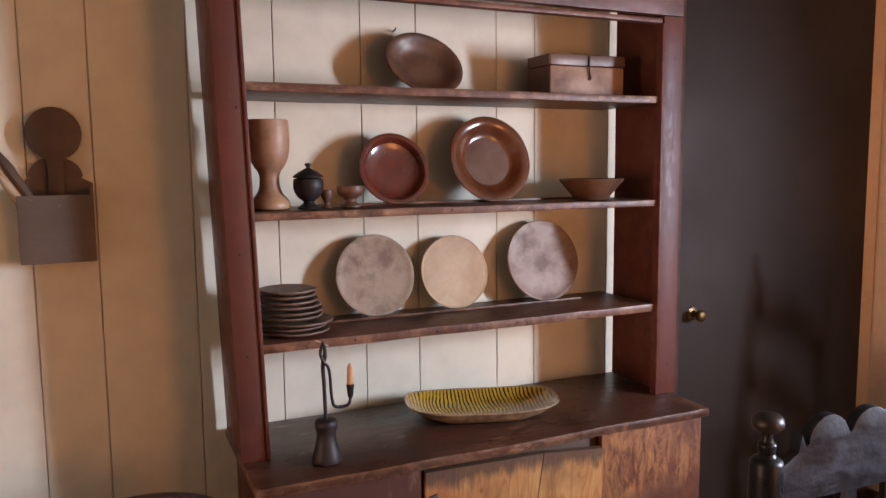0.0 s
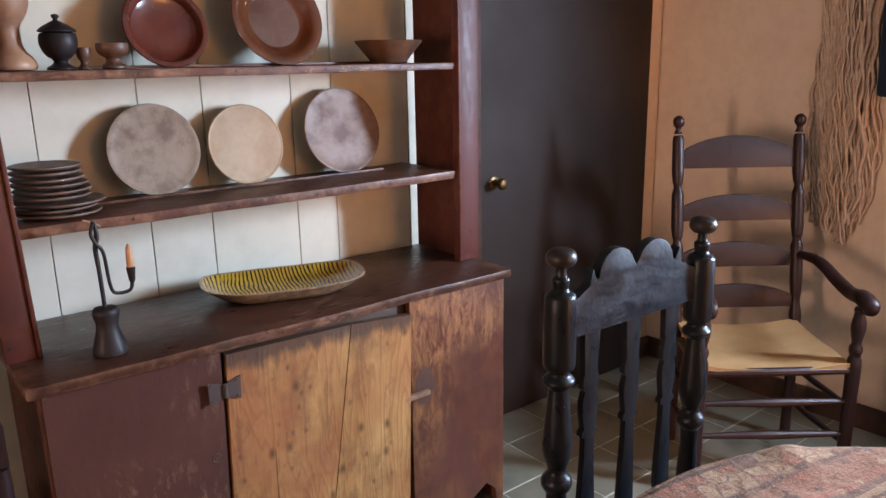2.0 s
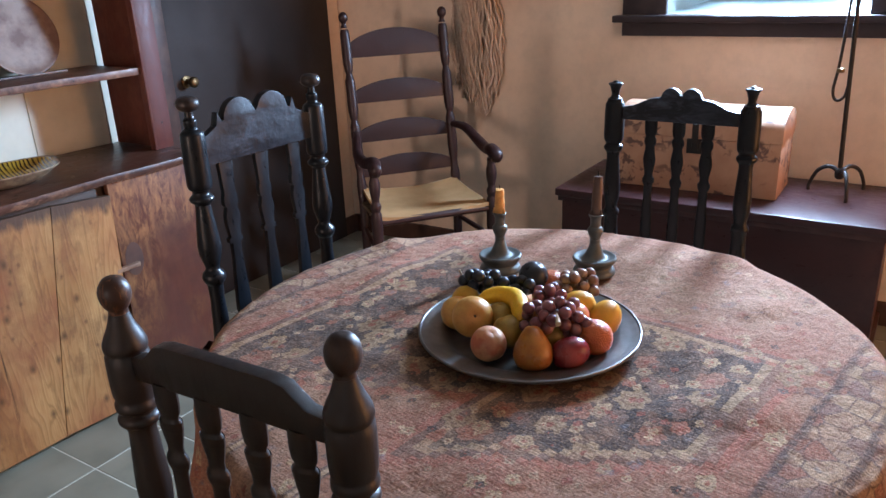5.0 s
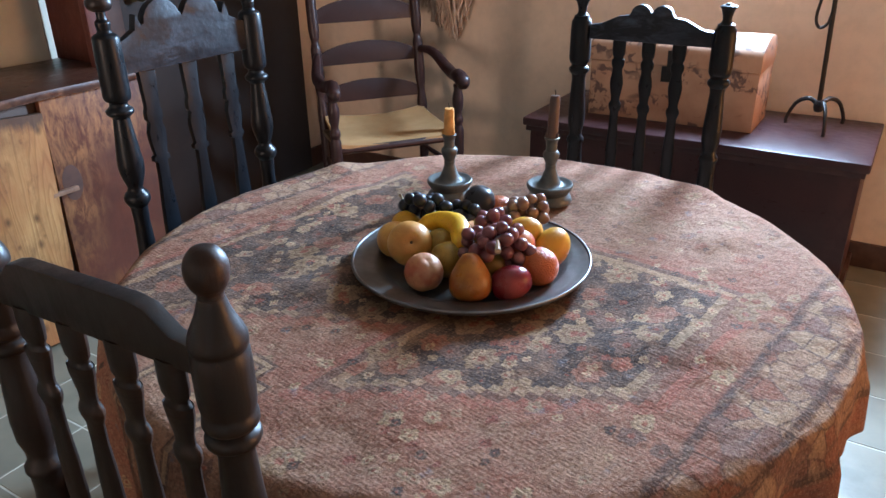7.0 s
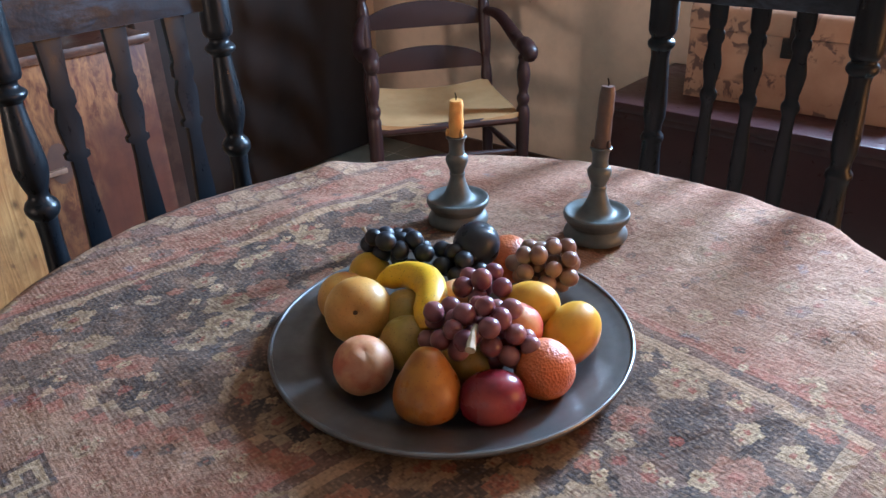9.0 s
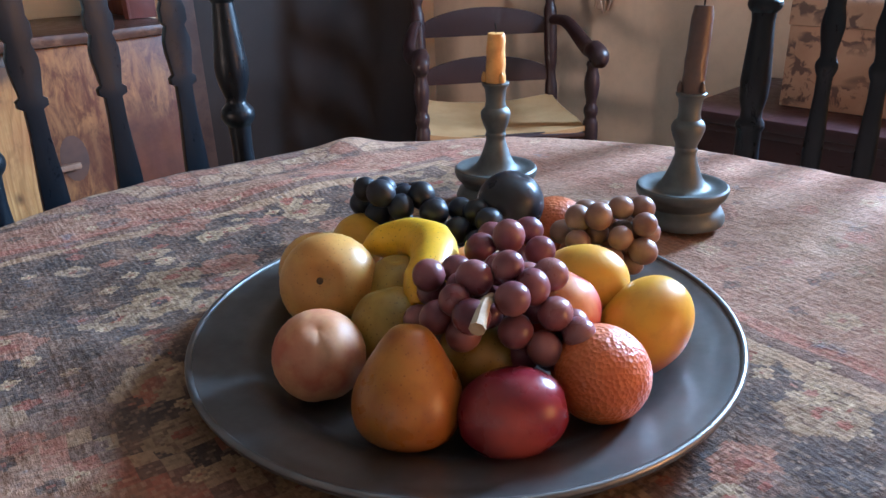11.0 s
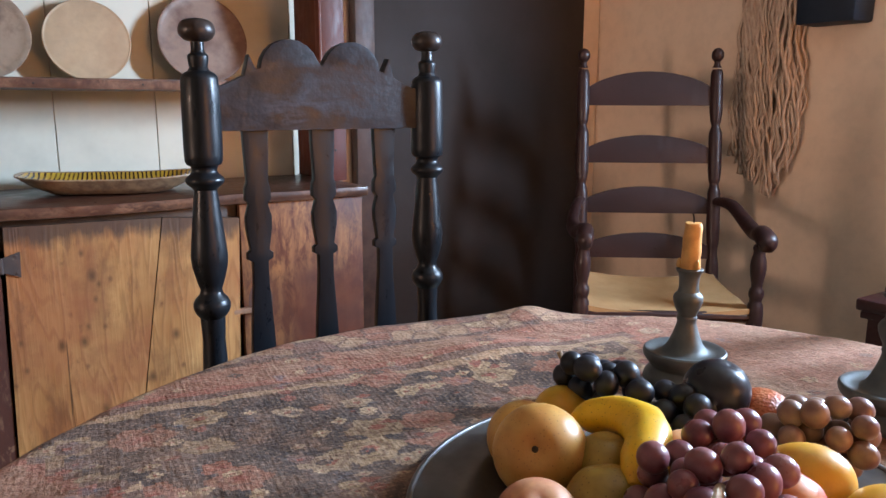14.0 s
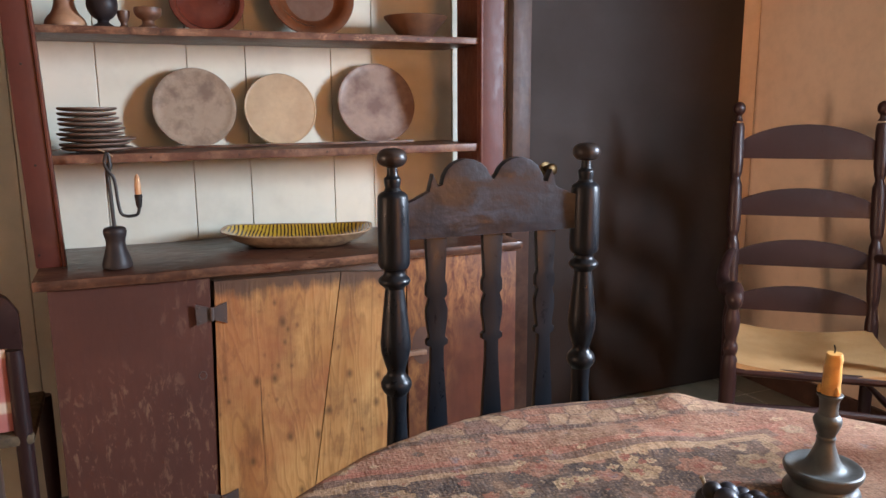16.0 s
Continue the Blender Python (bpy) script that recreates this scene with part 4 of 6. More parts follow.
def leaning(name, x, z0, r, shelf_y, tilt, mat, label, cat, depth=0.014, rim=0.02, wall=0.35, sx=1.0, sy=1.0, roll=0.0, inner=None, group="plates on the dresser", well=0.58):
    """A round dish that stands on its rim on the shelf and leans back against the wall."""
    bm = turned(dish_profile(r, depth, rim, foot=well), 48, sx=sx, sy=sy, smooth_steps=1)
    for v in bm.verts:
        v.co.z += 0.0014 * noise.noise(v.co * 16 + Vector((x * 9, 0, 0)))
        v.co.x *= 1 + 0.012 * noise.noise(Vector((x * 5, math.atan2(v.co.y, v.co.x), 1)))
    bmesh.ops.transform(bm, matrix=pose(0, 0, 0, 90 - tilt, 0, 0) @ pose(0, 0, 0, 0, 0, roll), verts=bm.verts[:])
    low = min(v.co.z for v in bm.verts)
    ob = part(name, bm, mat)
    ob.location = (x, shelf_y, z0 - low + 0.0003)
    if inner is not None:
        nbm = turned([(0, 0.0), (well * r * 0.98, 0.0), (well * r * 0.98, 0.0016), (0, 0.0016)], 40, sx=sx, sy=sy, smooth_steps=0)
        bmesh.ops.translate(nbm, vec=(0, 0, 0.0085), verts=nbm.verts[:])
        bmesh.ops.transform(nbm, matrix=pose(0, 0, 0, 90 - tilt, 0, 0) @ pose(0, 0, 0, 0, 0, roll), verts=nbm.verts[:])
        part("well", nbm, inner, ob, "shiny grey glazed well")
    return tagged(ob, label, cat, group)


SHC, SHB, SHA = 1.1245, 1.4615, 1.7845
leaning("wooden_plate", 1.716, SHC, 0.126, 3.418, 13, TREEN, "greyish brown turned wooden plate leaning on the shelf", "plate", rim=0.016, well=0.80, depth=0.006)
leaning("wooden_plate", 1.982, SHC, 0.118, 3.418, 13, TREEN_PALE, "pale round wooden plate leaning on the shelf", "plate", rim=0.008, well=0.86, depth=0.004)
leaning("wooden_plate", 2.308, SHC, 0.137, 3.414, 14, TREEN_BURL, "stained brown wooden plate leaning on the shelf", "plate", rim=0.012, well=0.84, depth=0.006)
leaning("redware_dish", 1.768, SHB, 0.111, 3.400, 17, REDWARE, "dark red glazed earthenware dish", "dish", depth=0.028, rim=0.018, well=0.70)
leaning("brown_dish", 2.085, SHB, 0.139, 3.392, 16, BROWNWARE, "large brown glazed dish with a grey shiny well", "dish", depth=0.034, rim=0.03, well=0.60, inner=GREYWARE)
leaning("oval_bowl", 1.868, SHA, 0.125, 3.395, 24, TREEN_BROWN, "oval brown wooden bowl tipped on its side", "bowl", depth=0.03, rim=0.02, sy=0.80, roll=-18, well=0.55)


def vessel(name, loc, profile, mat, label, cat, n=28, sx=1.0, sy=1.0):
    return tagged(part(name, turned(profile, n, sx=sx, sy=sy), mat, loc=loc), label, cat)


vessel("wooden_goblet", (1.382, 3.290, SHB + 0.0005), [(0.0, 0), (0.050, 0.0), (0.055, 0.010), (0.050, 0.026), (0.032, 0.044), (0.025, 0.072), (0.027, 0.098), (0.044, 0.120), (0.054, 0.150), (0.056, 0.190), (0.054, 0.236), (0.050, 0.238), (0.047, 0.20), (0.040, 0.15), (0.0, 0.13)],
       plain("goblet_wood", (0.37, 0.205, 0.115), (0.15, 0.062, 0.034), rough=0.5, scale=7, bump=0.15), "tall turned wooden goblet with pale bowl", "goblet")
pot = thing("lidded_jar", (1.478, 3.255, SHB + 0.0005), "small dark turned wooden jar with a lid", "jar")
part("body", turned([(0, 0), (0.030, 0), (0.031, 0.006), (0.016, 0.014), (0.014, 0.022), (0.030, 0.032), (0.040, 0.052), (0.041, 0.070), (0.037, 0.084), (0.0, 0.084)], 28), TREEN_DARK, pot)
part("lid", turned([(0.040, 0.0845), (0.041, 0.088), (0.030, 0.097), (0.012, 0.107), (0.005, 0.110), (0.005, 0.114), (0.009, 0.117), (0.008, 0.122), (0, 0.124)], 28), TREEN_DARK, pot, "domed lid with a small knob")
vessel("wooden_egg_cup", (1.530, 3.262, SHB + 0.0005), [(0, 0), (0.016, 0), (0.016, 0.005), (0.009, 0.010), (0.008, 0.018), (0.015, 0.028), (0.018, 0.050), (0.016, 0.050), (0.012, 0.03), (0, 0.026)], TREEN_BROWN, "tiny brown turned wooden cup", "cup")
vessel("wooden_salt", (1.594, 3.255, SHB + 0.0005), [(0, 0), (0.028, 0), (0.028, 0.009), (0.017, 0.014), (0.016, 0.026), (0.030, 0.033), (0.037, 0.044), (0.037, 0.060), (0.034, 0.060), (0.030, 0.046), (0, 0.042)], TREEN_BROWN, "small footed wooden salt dish", "salt dish")
vessel("wooden_bowl", (2.402, 3.270, SHB + 0.0005), [(0, 0), (0.052, 0.0), (0.056, 0.006), (0.085, 0.042), (0.104, 0.064), (0.101, 0.068), (0.080, 0.044), (0.050, 0.012), (0, 0.010)], TREEN_BROWN, "flaring brown wooden bowl on the shelf", "bowl")
z = SHC + 0.0005
for k, (r, dx) in enumerate(((0.094, 0.010), (0.092, 0.004), (0.100, 0.014), (0.088, -0.004), (0.086, 0.002), (0.084, -0.003), (0.080, -0.006), (0.077, -0.010), (0.078, -0.008))):
    bm = turned([(0, 0), (0.62 * r, 0), (0.85 * r, 0.003), (r - 0.003, 0.006), (r, 0.0085), (r - 0.001, 0.0125), (0.85 * r, 0.0115), (0.6 * r, 0.007), (0, 0.007)], 36)
    bmesh.ops.transform(bm, matrix=pose(0, 0, 0, (0.5, -0.4, 0.6, -0.5, 0.3, -0.4, 0.5, -0.3, 0.2)[k], (0.4, -0.6, 0.5, 0.3, -0.5, 0.6, -0.4, 0.2, 0.3)[k], 0), verts=bm.verts[:])
    tagged(part("stacked_plate", bm, STACK_WOOD, loc=(1.424 + dx, 3.270, z + (0.0005 if k else 0.003))), "thin grey-brown wooden plate in a stack", "plate", "stack of wooden plates")
    z += 0.0140

small_box = thing("wooden_box", (2.392, 3.345, SHA + 0.0005), "small pale worn wooden box with hinged lid", "box")
part("body", worn_board((-0.138, -0.066, 0.0), (0.138, 0.066, 0.095), 0, 8, 0.003, 0.001), BOX_WOOD, small_box)
part("end", boxed((-0.1395, -0.064, 0.002), (-0.1385, 0.064, 0.093), 0), BOX_DARK, small_box)
part("lid", worn_board((-0.142, -0.070, 0.0965), (0.141, 0.066, 0.132), 0, 8, 0.006, 0.0016), TREEN_BROWN, small_box, "lid darkened along its edge")
part("lid_end", boxed((-0.1445, -0.066, 0.099), (-0.1428, 0.062, 0.130), 0), BOX_DARK, small_box)
part("hasp", bar([(0.0, -0.0715, 0.128), (0.0, -0.0725, 0.10), (0.003, -0.071, 0.075), (0.008, -0.070, 0.058), (0.001, -0.070, 0.056)], 0.0028, 6), IRON, small_box, "iron wire hasp")

# ---- on the counter ----
rush = thing("rushlight_holder", (1.462, 3.085, 0.823), "iron rushlight holder in a turned wooden block", "rushlight holder")
part("block", turned([(0, 0), (0.038, 0), (0.039, 0.012), (0.034, 0.030), (0.026, 0.055), (0.024, 0.075), (0.029, 0.092), (0.030, 0.104), (0.024, 0.112), (0, 0.113)], 28), TREEN_DARK, rush, "dark turned wooden block")
part("stem", bar([(0.0, 0, 0.113), (-0.002, 0, 0.20), (-0.004, 0, 0.25), (0.002, 0, 0.275), (0.001, 0, 0.305), (-0.006, 0, 0.312)], [0.005, 0.005, 0.0055, 0.006, 0.004, 0.003], 8), IRON, rush)
part("arm", bar([(-0.004, -0.004, 0.308), (-0.010, -0.003, 0.285), (-0.003, -0.007, 0.262), (0.010, -0.007, 0.240), (0.016, -0.005, 0.165), (0.026, -0.004, 0.142), (0.054, -0.003, 0.140), (0.064, -0.002, 0.150), (0.066, -0.002, 0.172)], 0.0042, 8), IRON, rush)
part("socket", turned([(0, 0.160), (0.007, 0.160), (0.0095, 0.185), (0.011, 0.196), (0, 0.196)], 12, (0.066, -0.002, 0)), IRON, rush)
part("candle", turned([(0.0085, 0.1965), (0.0085, 0.215), (0.007, 0.240), (0.003, 0.250), (0, 0.251)], 12, (0.066, -0.002, 0)), WAX_PALE, rush, "pale stub of candle")
part("rush_strip", bar([(-0.022, 0.002, 0.318), (-0.006, 0, 0.311), (0.012, -0.002, 0.300)], 0.0018, 6), SPOON, rush)

# Slipware dish: rounded oblong, shallow.
bm = bmesh.new()
NA, prof = 56, [(0.0, 0.0065), (0.35, 0.0075), (0.62, 0.010), (0.78, 0.020), (0.90, 0.034), (0.97, 0.0435), (1.0, 0.046), (1.0, 0.042), (0.95, 0.036), (0.84, 0.020), (0.66, 0.003), (0.5, 0.0), (0.0, 0.0)]
rings = []
for f, h in prof:
    ring = []
    for k in range(NA):
        a = 2 * math.pi * k / NA
        c, s = math.cos(a), math.sin(a)
        x = 0.232 * f * math.copysign(abs(c) ** 0.62, c)
        y = 0.128 * f * math.copysign(abs(s) ** 0.62, s)
        up = h + (0.010 * f**3 * abs(c) ** 2) + 0.002 * noise.noise(Vector((x * 9, y * 9, 2)))
        ring.append(bm.verts.new((x, y, up)))
    rings.append(ring)
for i, (a, b) in enumerate(zip(rings, rings[1:])):
    for k in range(NA):
        f = bm.faces.new((a[k], a[(k + 1) % NA], b[(k + 1) % NA], b[k]))
        f.material_index = 0 if i < 5 else 1
bmesh.ops.remove_doubles(bm, verts=bm.verts[:], dist=1e-5)
bmesh.ops.recalc_face_normals(bm, faces=bm.faces[:])
slip = tagged(part("slipware_dish", bm, [SLIP, SLIP_RIM]), "oblong yellow slipware dish with dark combed stripes", "dish")
slip.matrix_world = pose(1.985, 3.235, 0.8232, 0, 0, -17)

# ---- wall box at the panelling ----
wb = thing("wall_box", (0.866, 3.438, 1.338), "grey weathered wooden box hung on the wall", "wall box")
part("front", worn_board((-0.087, -0.042, 0.0), (0.087, -0.030, 0.172), 0, 8, 0.002, 0.001), GREY_BOX, wb)
part("side", boxed((-0.087, -0.0298, 0.0), (-0.077, 0.028, 0.19), 0.002), GREY_BOX, wb)
part("side", boxed((0.077, -0.0298, 0.0), (0.087, 0.028, 0.19), 0.002), GREY_BOX, wb)
part("bottom", boxed((-0.0768, -0.0298, 0.0), (0.0768, 0.028, 0.010), 0.001), GREY_BOX, wb)
arch = [(-0.087, 0.0), (0.087, 0.0), (0.087, 0.20), (0.060, 0.215)] + [(0.065 * math.cos(a), 0.215 + 0.055 * math.sin(a)) for a in np.linspace(0.1, math.pi - 0.1, 12)] + [(-0.060, 0.215), (-0.087, 0.20)]
bm = plate_shape(arch, 0.012)
bmesh.ops.translate(bm, vec=(0, 0.0345, 0), verts=bm.verts[:])
part("back", bm, GREY_BOX, wb)
pd = thing("wooden_paddle", (0.868, 3.452, 1.350), "dark round wooden paddle standing in the wall box", "paddle")
outline = [(0.020, 0.0), (0.018, 0.24)] + [(0.066 * math.sin(a), 0.316 - 0.068 * math.cos(a)) for a in np.linspace(0.35, 2 * math.pi - 0.35, 28)] + [(-0.018, 0.24), (-0.020, 0.0)]
bm = plate_shape(outline, 0.010)
part("blade", bm, PADDLE, pd)
for k, (dx, lean, mat, rr) in enumerate(((-0.040, -27, SPOON, 0.010), (-0.010, -29, PADDLE, 0.011), (-0.062, -24, SPOON, 0.008), (-0.025, -32, SPOON, 0.008))):
    sp = part("wooden_spoon", bar([(0, 0, 0), (0.003, 0, 0.14), (0, 0, 0.28 - 0.02 * k), (0.001, 0, 0.325 - 0.02 * k)], [rr * 0.8, rr * 0.85, rr * 1.25, rr * 0.6], 10), mat)
    sp.matrix_world = pose(0.866 + dx + 0.035, 3.424 - 0.004 * (k % 2), 1.352, 4, lean, 0)
    tagged(sp, "pale wooden spoon handle leaning in the wall box" if mat is SPOON else "dark wooden spoon handle leaning in the wall box", "spoon", "spoons in the wall box")

# ---- chairs ----


def post_profile(style, top):
    """(radius, height) of a turned back post; heights hang from the top of the finial."""
    if style == "mushroom":
        return [(0.021, 0.0), (0.021, 0.46), (0.024, 0.50), (0.027, 0.56), (0.021, 0.62), (0.015, top - 0.435), (0.027, top - 0.420), (0.027, top - 0.405), (0.014, top - 0.392), (0.020, top - 0.375),
                (0.0275, top - 0.345), (0.024, top - 0.31), (0.017, top - 0.245), (0.0165, top - 0.238), (0.0275, top - 0.230), (0.0275, top - 0.222), (0.018, top - 0.215),
                (0.018, top - 0.206), (0.0265, top - 0.202), (0.0275, top - 0.185), (0.0265, top - 0.085), (0.024, top - 0.076), (0.012, top - 0.070), (0.0145, top - 0.056), (0.0145, top - 0.050),
                (0.009, top - 0.046), (0.009, top - 0.032)]
    if style == "ball":
        return [(0.021, 0.0), (0.021, 0.46), (0.025, 0.52), (0.026, 0.58), (0.018, top - 0.40), (0.026, top - 0.385), (0.015, top - 0.37), (0.025, top - 0.33), (0.020, top - 0.25), (0.018, top - 0.215),
                (0.028, top - 0.207), (0.028, top - 0.197), (0.020, top - 0.192), (0.028, top - 0.187), (0.028, top - 0.177), (0.0255, top - 0.172), (0.0285, top - 0.16), (0.0285, top - 0.108), (0.0255, top - 0.103),
                (0.0285, top - 0.098), (0.027, top - 0.086), (0.017, top - 0.066), (0.0125, top - 0.050)]
    return [(0.021, 0.0), (0.021, 0.46), (0.025, 0.52), (0.026, 0.58), (0.018, top - 0.40), (0.026, top - 0.385), (0.015, top - 0.37), (0.025, top - 0.33), (0.020, top - 0.25), (0.017, top - 0.205),
            (0.027, top - 0.195), (0.027, top - 0.185), (0.019, top - 0.178), (0.0275, top - 0.168), (0.0285, top - 0.15), (0.0275, top - 0.065), (0.022, top - 0.058), (0.020, top - 0.050)]


def finial_profile(style, top):
    if style == "mushroom":
        return [(0.009, top - 0.0318), (0.018, top - 0.030), (0.0250, top - 0.022), (0.0255, top - 0.013), (0.021, top - 0.004), (0.009, top), (0, top)]
    if style == "urn":
        return [(0.020, top - 0.0495), (0.013, top - 0.046), (0.010, top - 0.036), (0.016, top - 0.014), (0.021, top - 0.010), (0.019, top - 0.006), (0.008, top - 0.004), (0.006, top), (0, top)]
    return [(0.0125, top - 0.0495), (0.012, top - 0.044), (0.016, top - 0.040), (0.0205, top - 0.029), (0.0200, top - 0.014), (0.013, top - 0.003), (0.006, top), (0, top)]


def lobed_crest(half, z0, z1):
    h = z1 - z0
    pts = [(-half, z0), (half, z0), (half, z0 + 0.45 * h), (half * 0.86, z0 + 0.50 * h), (half * 0.70, z0 + 0.60 * h), (half * 0.655, z0 + 0.82 * h), (half * 0.60, z0 + 0.66 * h)]
    arc = [(half * (0.29 + 0.27 * math.cos(a)), z0 + h * (0.66 + 0.34 * math.sin(a))) for a in np.linspace(0.05, math.pi - 0.35, 10)]
    right = pts[2:] + arc
    return [(-half, z0), (half, z0)] + right + [(0.0, z0 + 0.72 * h)] + [(-u, w) for u, w in right[::-1]]


def scroll_crest(half, z0, z1):
    h = z1 - z0
    right = [(half, z0), (half, z0 + 0.36 * h), (half * 0.75, z0 + 0.44 * h), (half * 0.5, z0 + 0.66 * h), (half * 0.34, z0 + 0.70 * h)]
    right += [(half * (0.16 + 0.15 * math.cos(a)), z0 + h * (0.74 + 0.26 * math.sin(a))) for a in np.linspace(0.1, math.pi - 0.2, 8)]
    return right + [(0.0, z0 + 0.80 * h)] + [(-u, w) for u, w in right[::-1]]


def plain_crest(half, z0, z1):
    h = z1 - z0
    right = [(half, z0), (half, z0 + 0.45 * h), (half * 0.78, z0 + 0.56 * h), (half * 0.62, z0 + 0.92 * h), (half * 0.50, z0 + h)]
    return right + [(-u, w) for u, w in right[::-1]]


def banister_outline(z0, z1, w):
    """Half-baluster silhouette of a flat banister."""
    h = z1 - z0
    stations = [(0.0, 0.95), (0.10, 0.95), (0.13, 0.70), (0.16, 1.0), (0.30, 0.86), (0.46, 0.62), (0.545, 0.60), (0.555, 1.0), (0.575, 1.0), (0.585, 0.72), (0.66, 0.98), (0.70, 1.0), (0.745, 0.72), (0.76, 0.98), (0.80, 0.98), (0.82, 0.80), (1.0, 0.98)]
    right = [(w / 2 * k, z0 + f * h) for f, k in stations]
    return right + [(-u, zz) for u, zz in right[::-1]]


def banister_chair(loc, rz, half, top, style, crest, zc0, zc1, banisters, wood, crest_wood, finial_wood, label, turned_slats=False, bw=0.04, seat_depth=0.36):
    """Banister-back chair; the back stands at y = 0 and the seat lies towards -y."""
    ch = thing("banister_chair", loc, label, "chair", "chairs round the table", rz)
    for s in (-1, 1):
        p = part("back_post", turned(post_profile(style, top), 20, (s * half, 0, 0)), wood, ch)
        part("finial", turned(finial_profile(style, top), 20, (s * half, 0, 0)), finial_wood, p, "rubbed turned finial")
        part("front_leg", turned([(0.018, 0), (0.024, 0.03), (0.018, 0.06), (0.022, 0.10), (0.022, 0.20), (0.015, 0.22), (0.024, 0.26), (0.022, 0.34), (0.024, 0.44), (0.020, 0.455)], 16, (s * (half + 0.045), -seat_depth, 0)), wood, ch)
        for zz in (0.14, 0.28):
            part("side_stretcher", bar([(s * half, -0.01, zz), (s * (half + 0.022), -seat_depth / 2, zz), (s * (half + 0.045), -seat_depth + 0.01, zz)], [0.008, 0.012, 0.008], 8, 4), wood, ch)
    part("crest_rail", plate_shape(crest(half - 0.012, zc0, zc1), 0.020, lambda u, w: 0.010 * (1 - (u / half) ** 2)), crest_wood, ch, "shaped crest rail")
    part("lower_rail", boxed((-half + 0.01, -0.010, 0.545), (half - 0.01, 0.010, 0.585), 0.004), wood, ch)
    for u in banisters:
        if turned_slats:
            zs = [(0.012, 0.584), (0.015, 0.62), (0.017, 0.70), (0.011, 0.80), (0.018, 0.815), (0.018, 0.825), (0.011, 0.835), (0.018, 0.87), (0.019, 0.885), (0.0125, zc0 - 0.075), (0.018, zc0 - 0.065), (0.018, zc0 - 0.052), (0.0125, zc0 - 0.045), (0.0185, zc0 - 0.035), (0.0185, zc0 + 0.004)]
            bm = turned(zs, 16, (u, 0.004, 0), sx=bw / 0.037, sy=0.55)
        else:
            bm = plate_shape(banister_outline(0.585, zc0 + 0.003, bw), 0.013)
            bmesh.ops.translate(bm, vec=(u, 0.004, 0), verts=bm.verts[:])
        part("banister", bm, wood, ch)
    part("front_stretcher", bar([(-half - 0.03, -seat_depth, 0.22), (-half * 0.4, -seat_depth, 0.22), (0, -seat_depth, 0.22), (half * 0.4, -seat_depth, 0.22), (half + 0.03, -seat_depth, 0.22)], [0.009, 0.019, 0.011, 0.019, 0.009], 10, 5), wood, ch)
    bm = bmesh.new()
    box(bm, (-half - 0.04, -seat_depth - 0.02, 0.425), (half + 0.04, -0.01, 0.46), 0.012)
    part("rush_seat", bm, RUSH, ch, "dark woven rush seat")
    return ch


banister_chair((2.098, 2.097, 0), -2.3, 0.186, 1.180, "mushroom", lobed_crest, 1.024, 1.158, (-0.109, -0.002, 0.105), BLACK_V, BLACK_H, FINIAL_BLACK,
               "black banister-back chair with a lobed crest", bw=0.040)
banister_chair((2.922, 1.341, 0), -90, 0.184, 1.098, "urn", scroll_crest, 0.992, 1.083, (-0.078, 0.0, 0.078), BLACK_V, BLACK_H, BLACK_V,
               "black banister-back chair with scrolled crest and urn finials", True, 0.036, 0.30)
banister_chair((1.364, 1.424, 0), 92.3, 0.180, 1.068, "ball", plain_crest, 0.932, 0.998, (-0.112, -0.038, 0.038, 0.112), DARK_V, DARK_V, FINIAL,
               "dark brown turned banister-back chair with ball finials", True, 0.040, 0.30)

# Tall ladder-back armchair in the corner.
U = Vector((0.786, -0.619, 0.0))
lad_rz = math.degrees(math.atan2(U.y, U.x))
lad = thing("ladder_back_armchair", (3.605, 2.743, 0), "tall maroon-brown ladder-back armchair with tan cloth seat", "armchair", "", lad_rz)
LEAN = 0.13


def back_y(zz):
    return 0.0 if zz < 0.42 else LEAN * (zz - 0.42) / 0.83


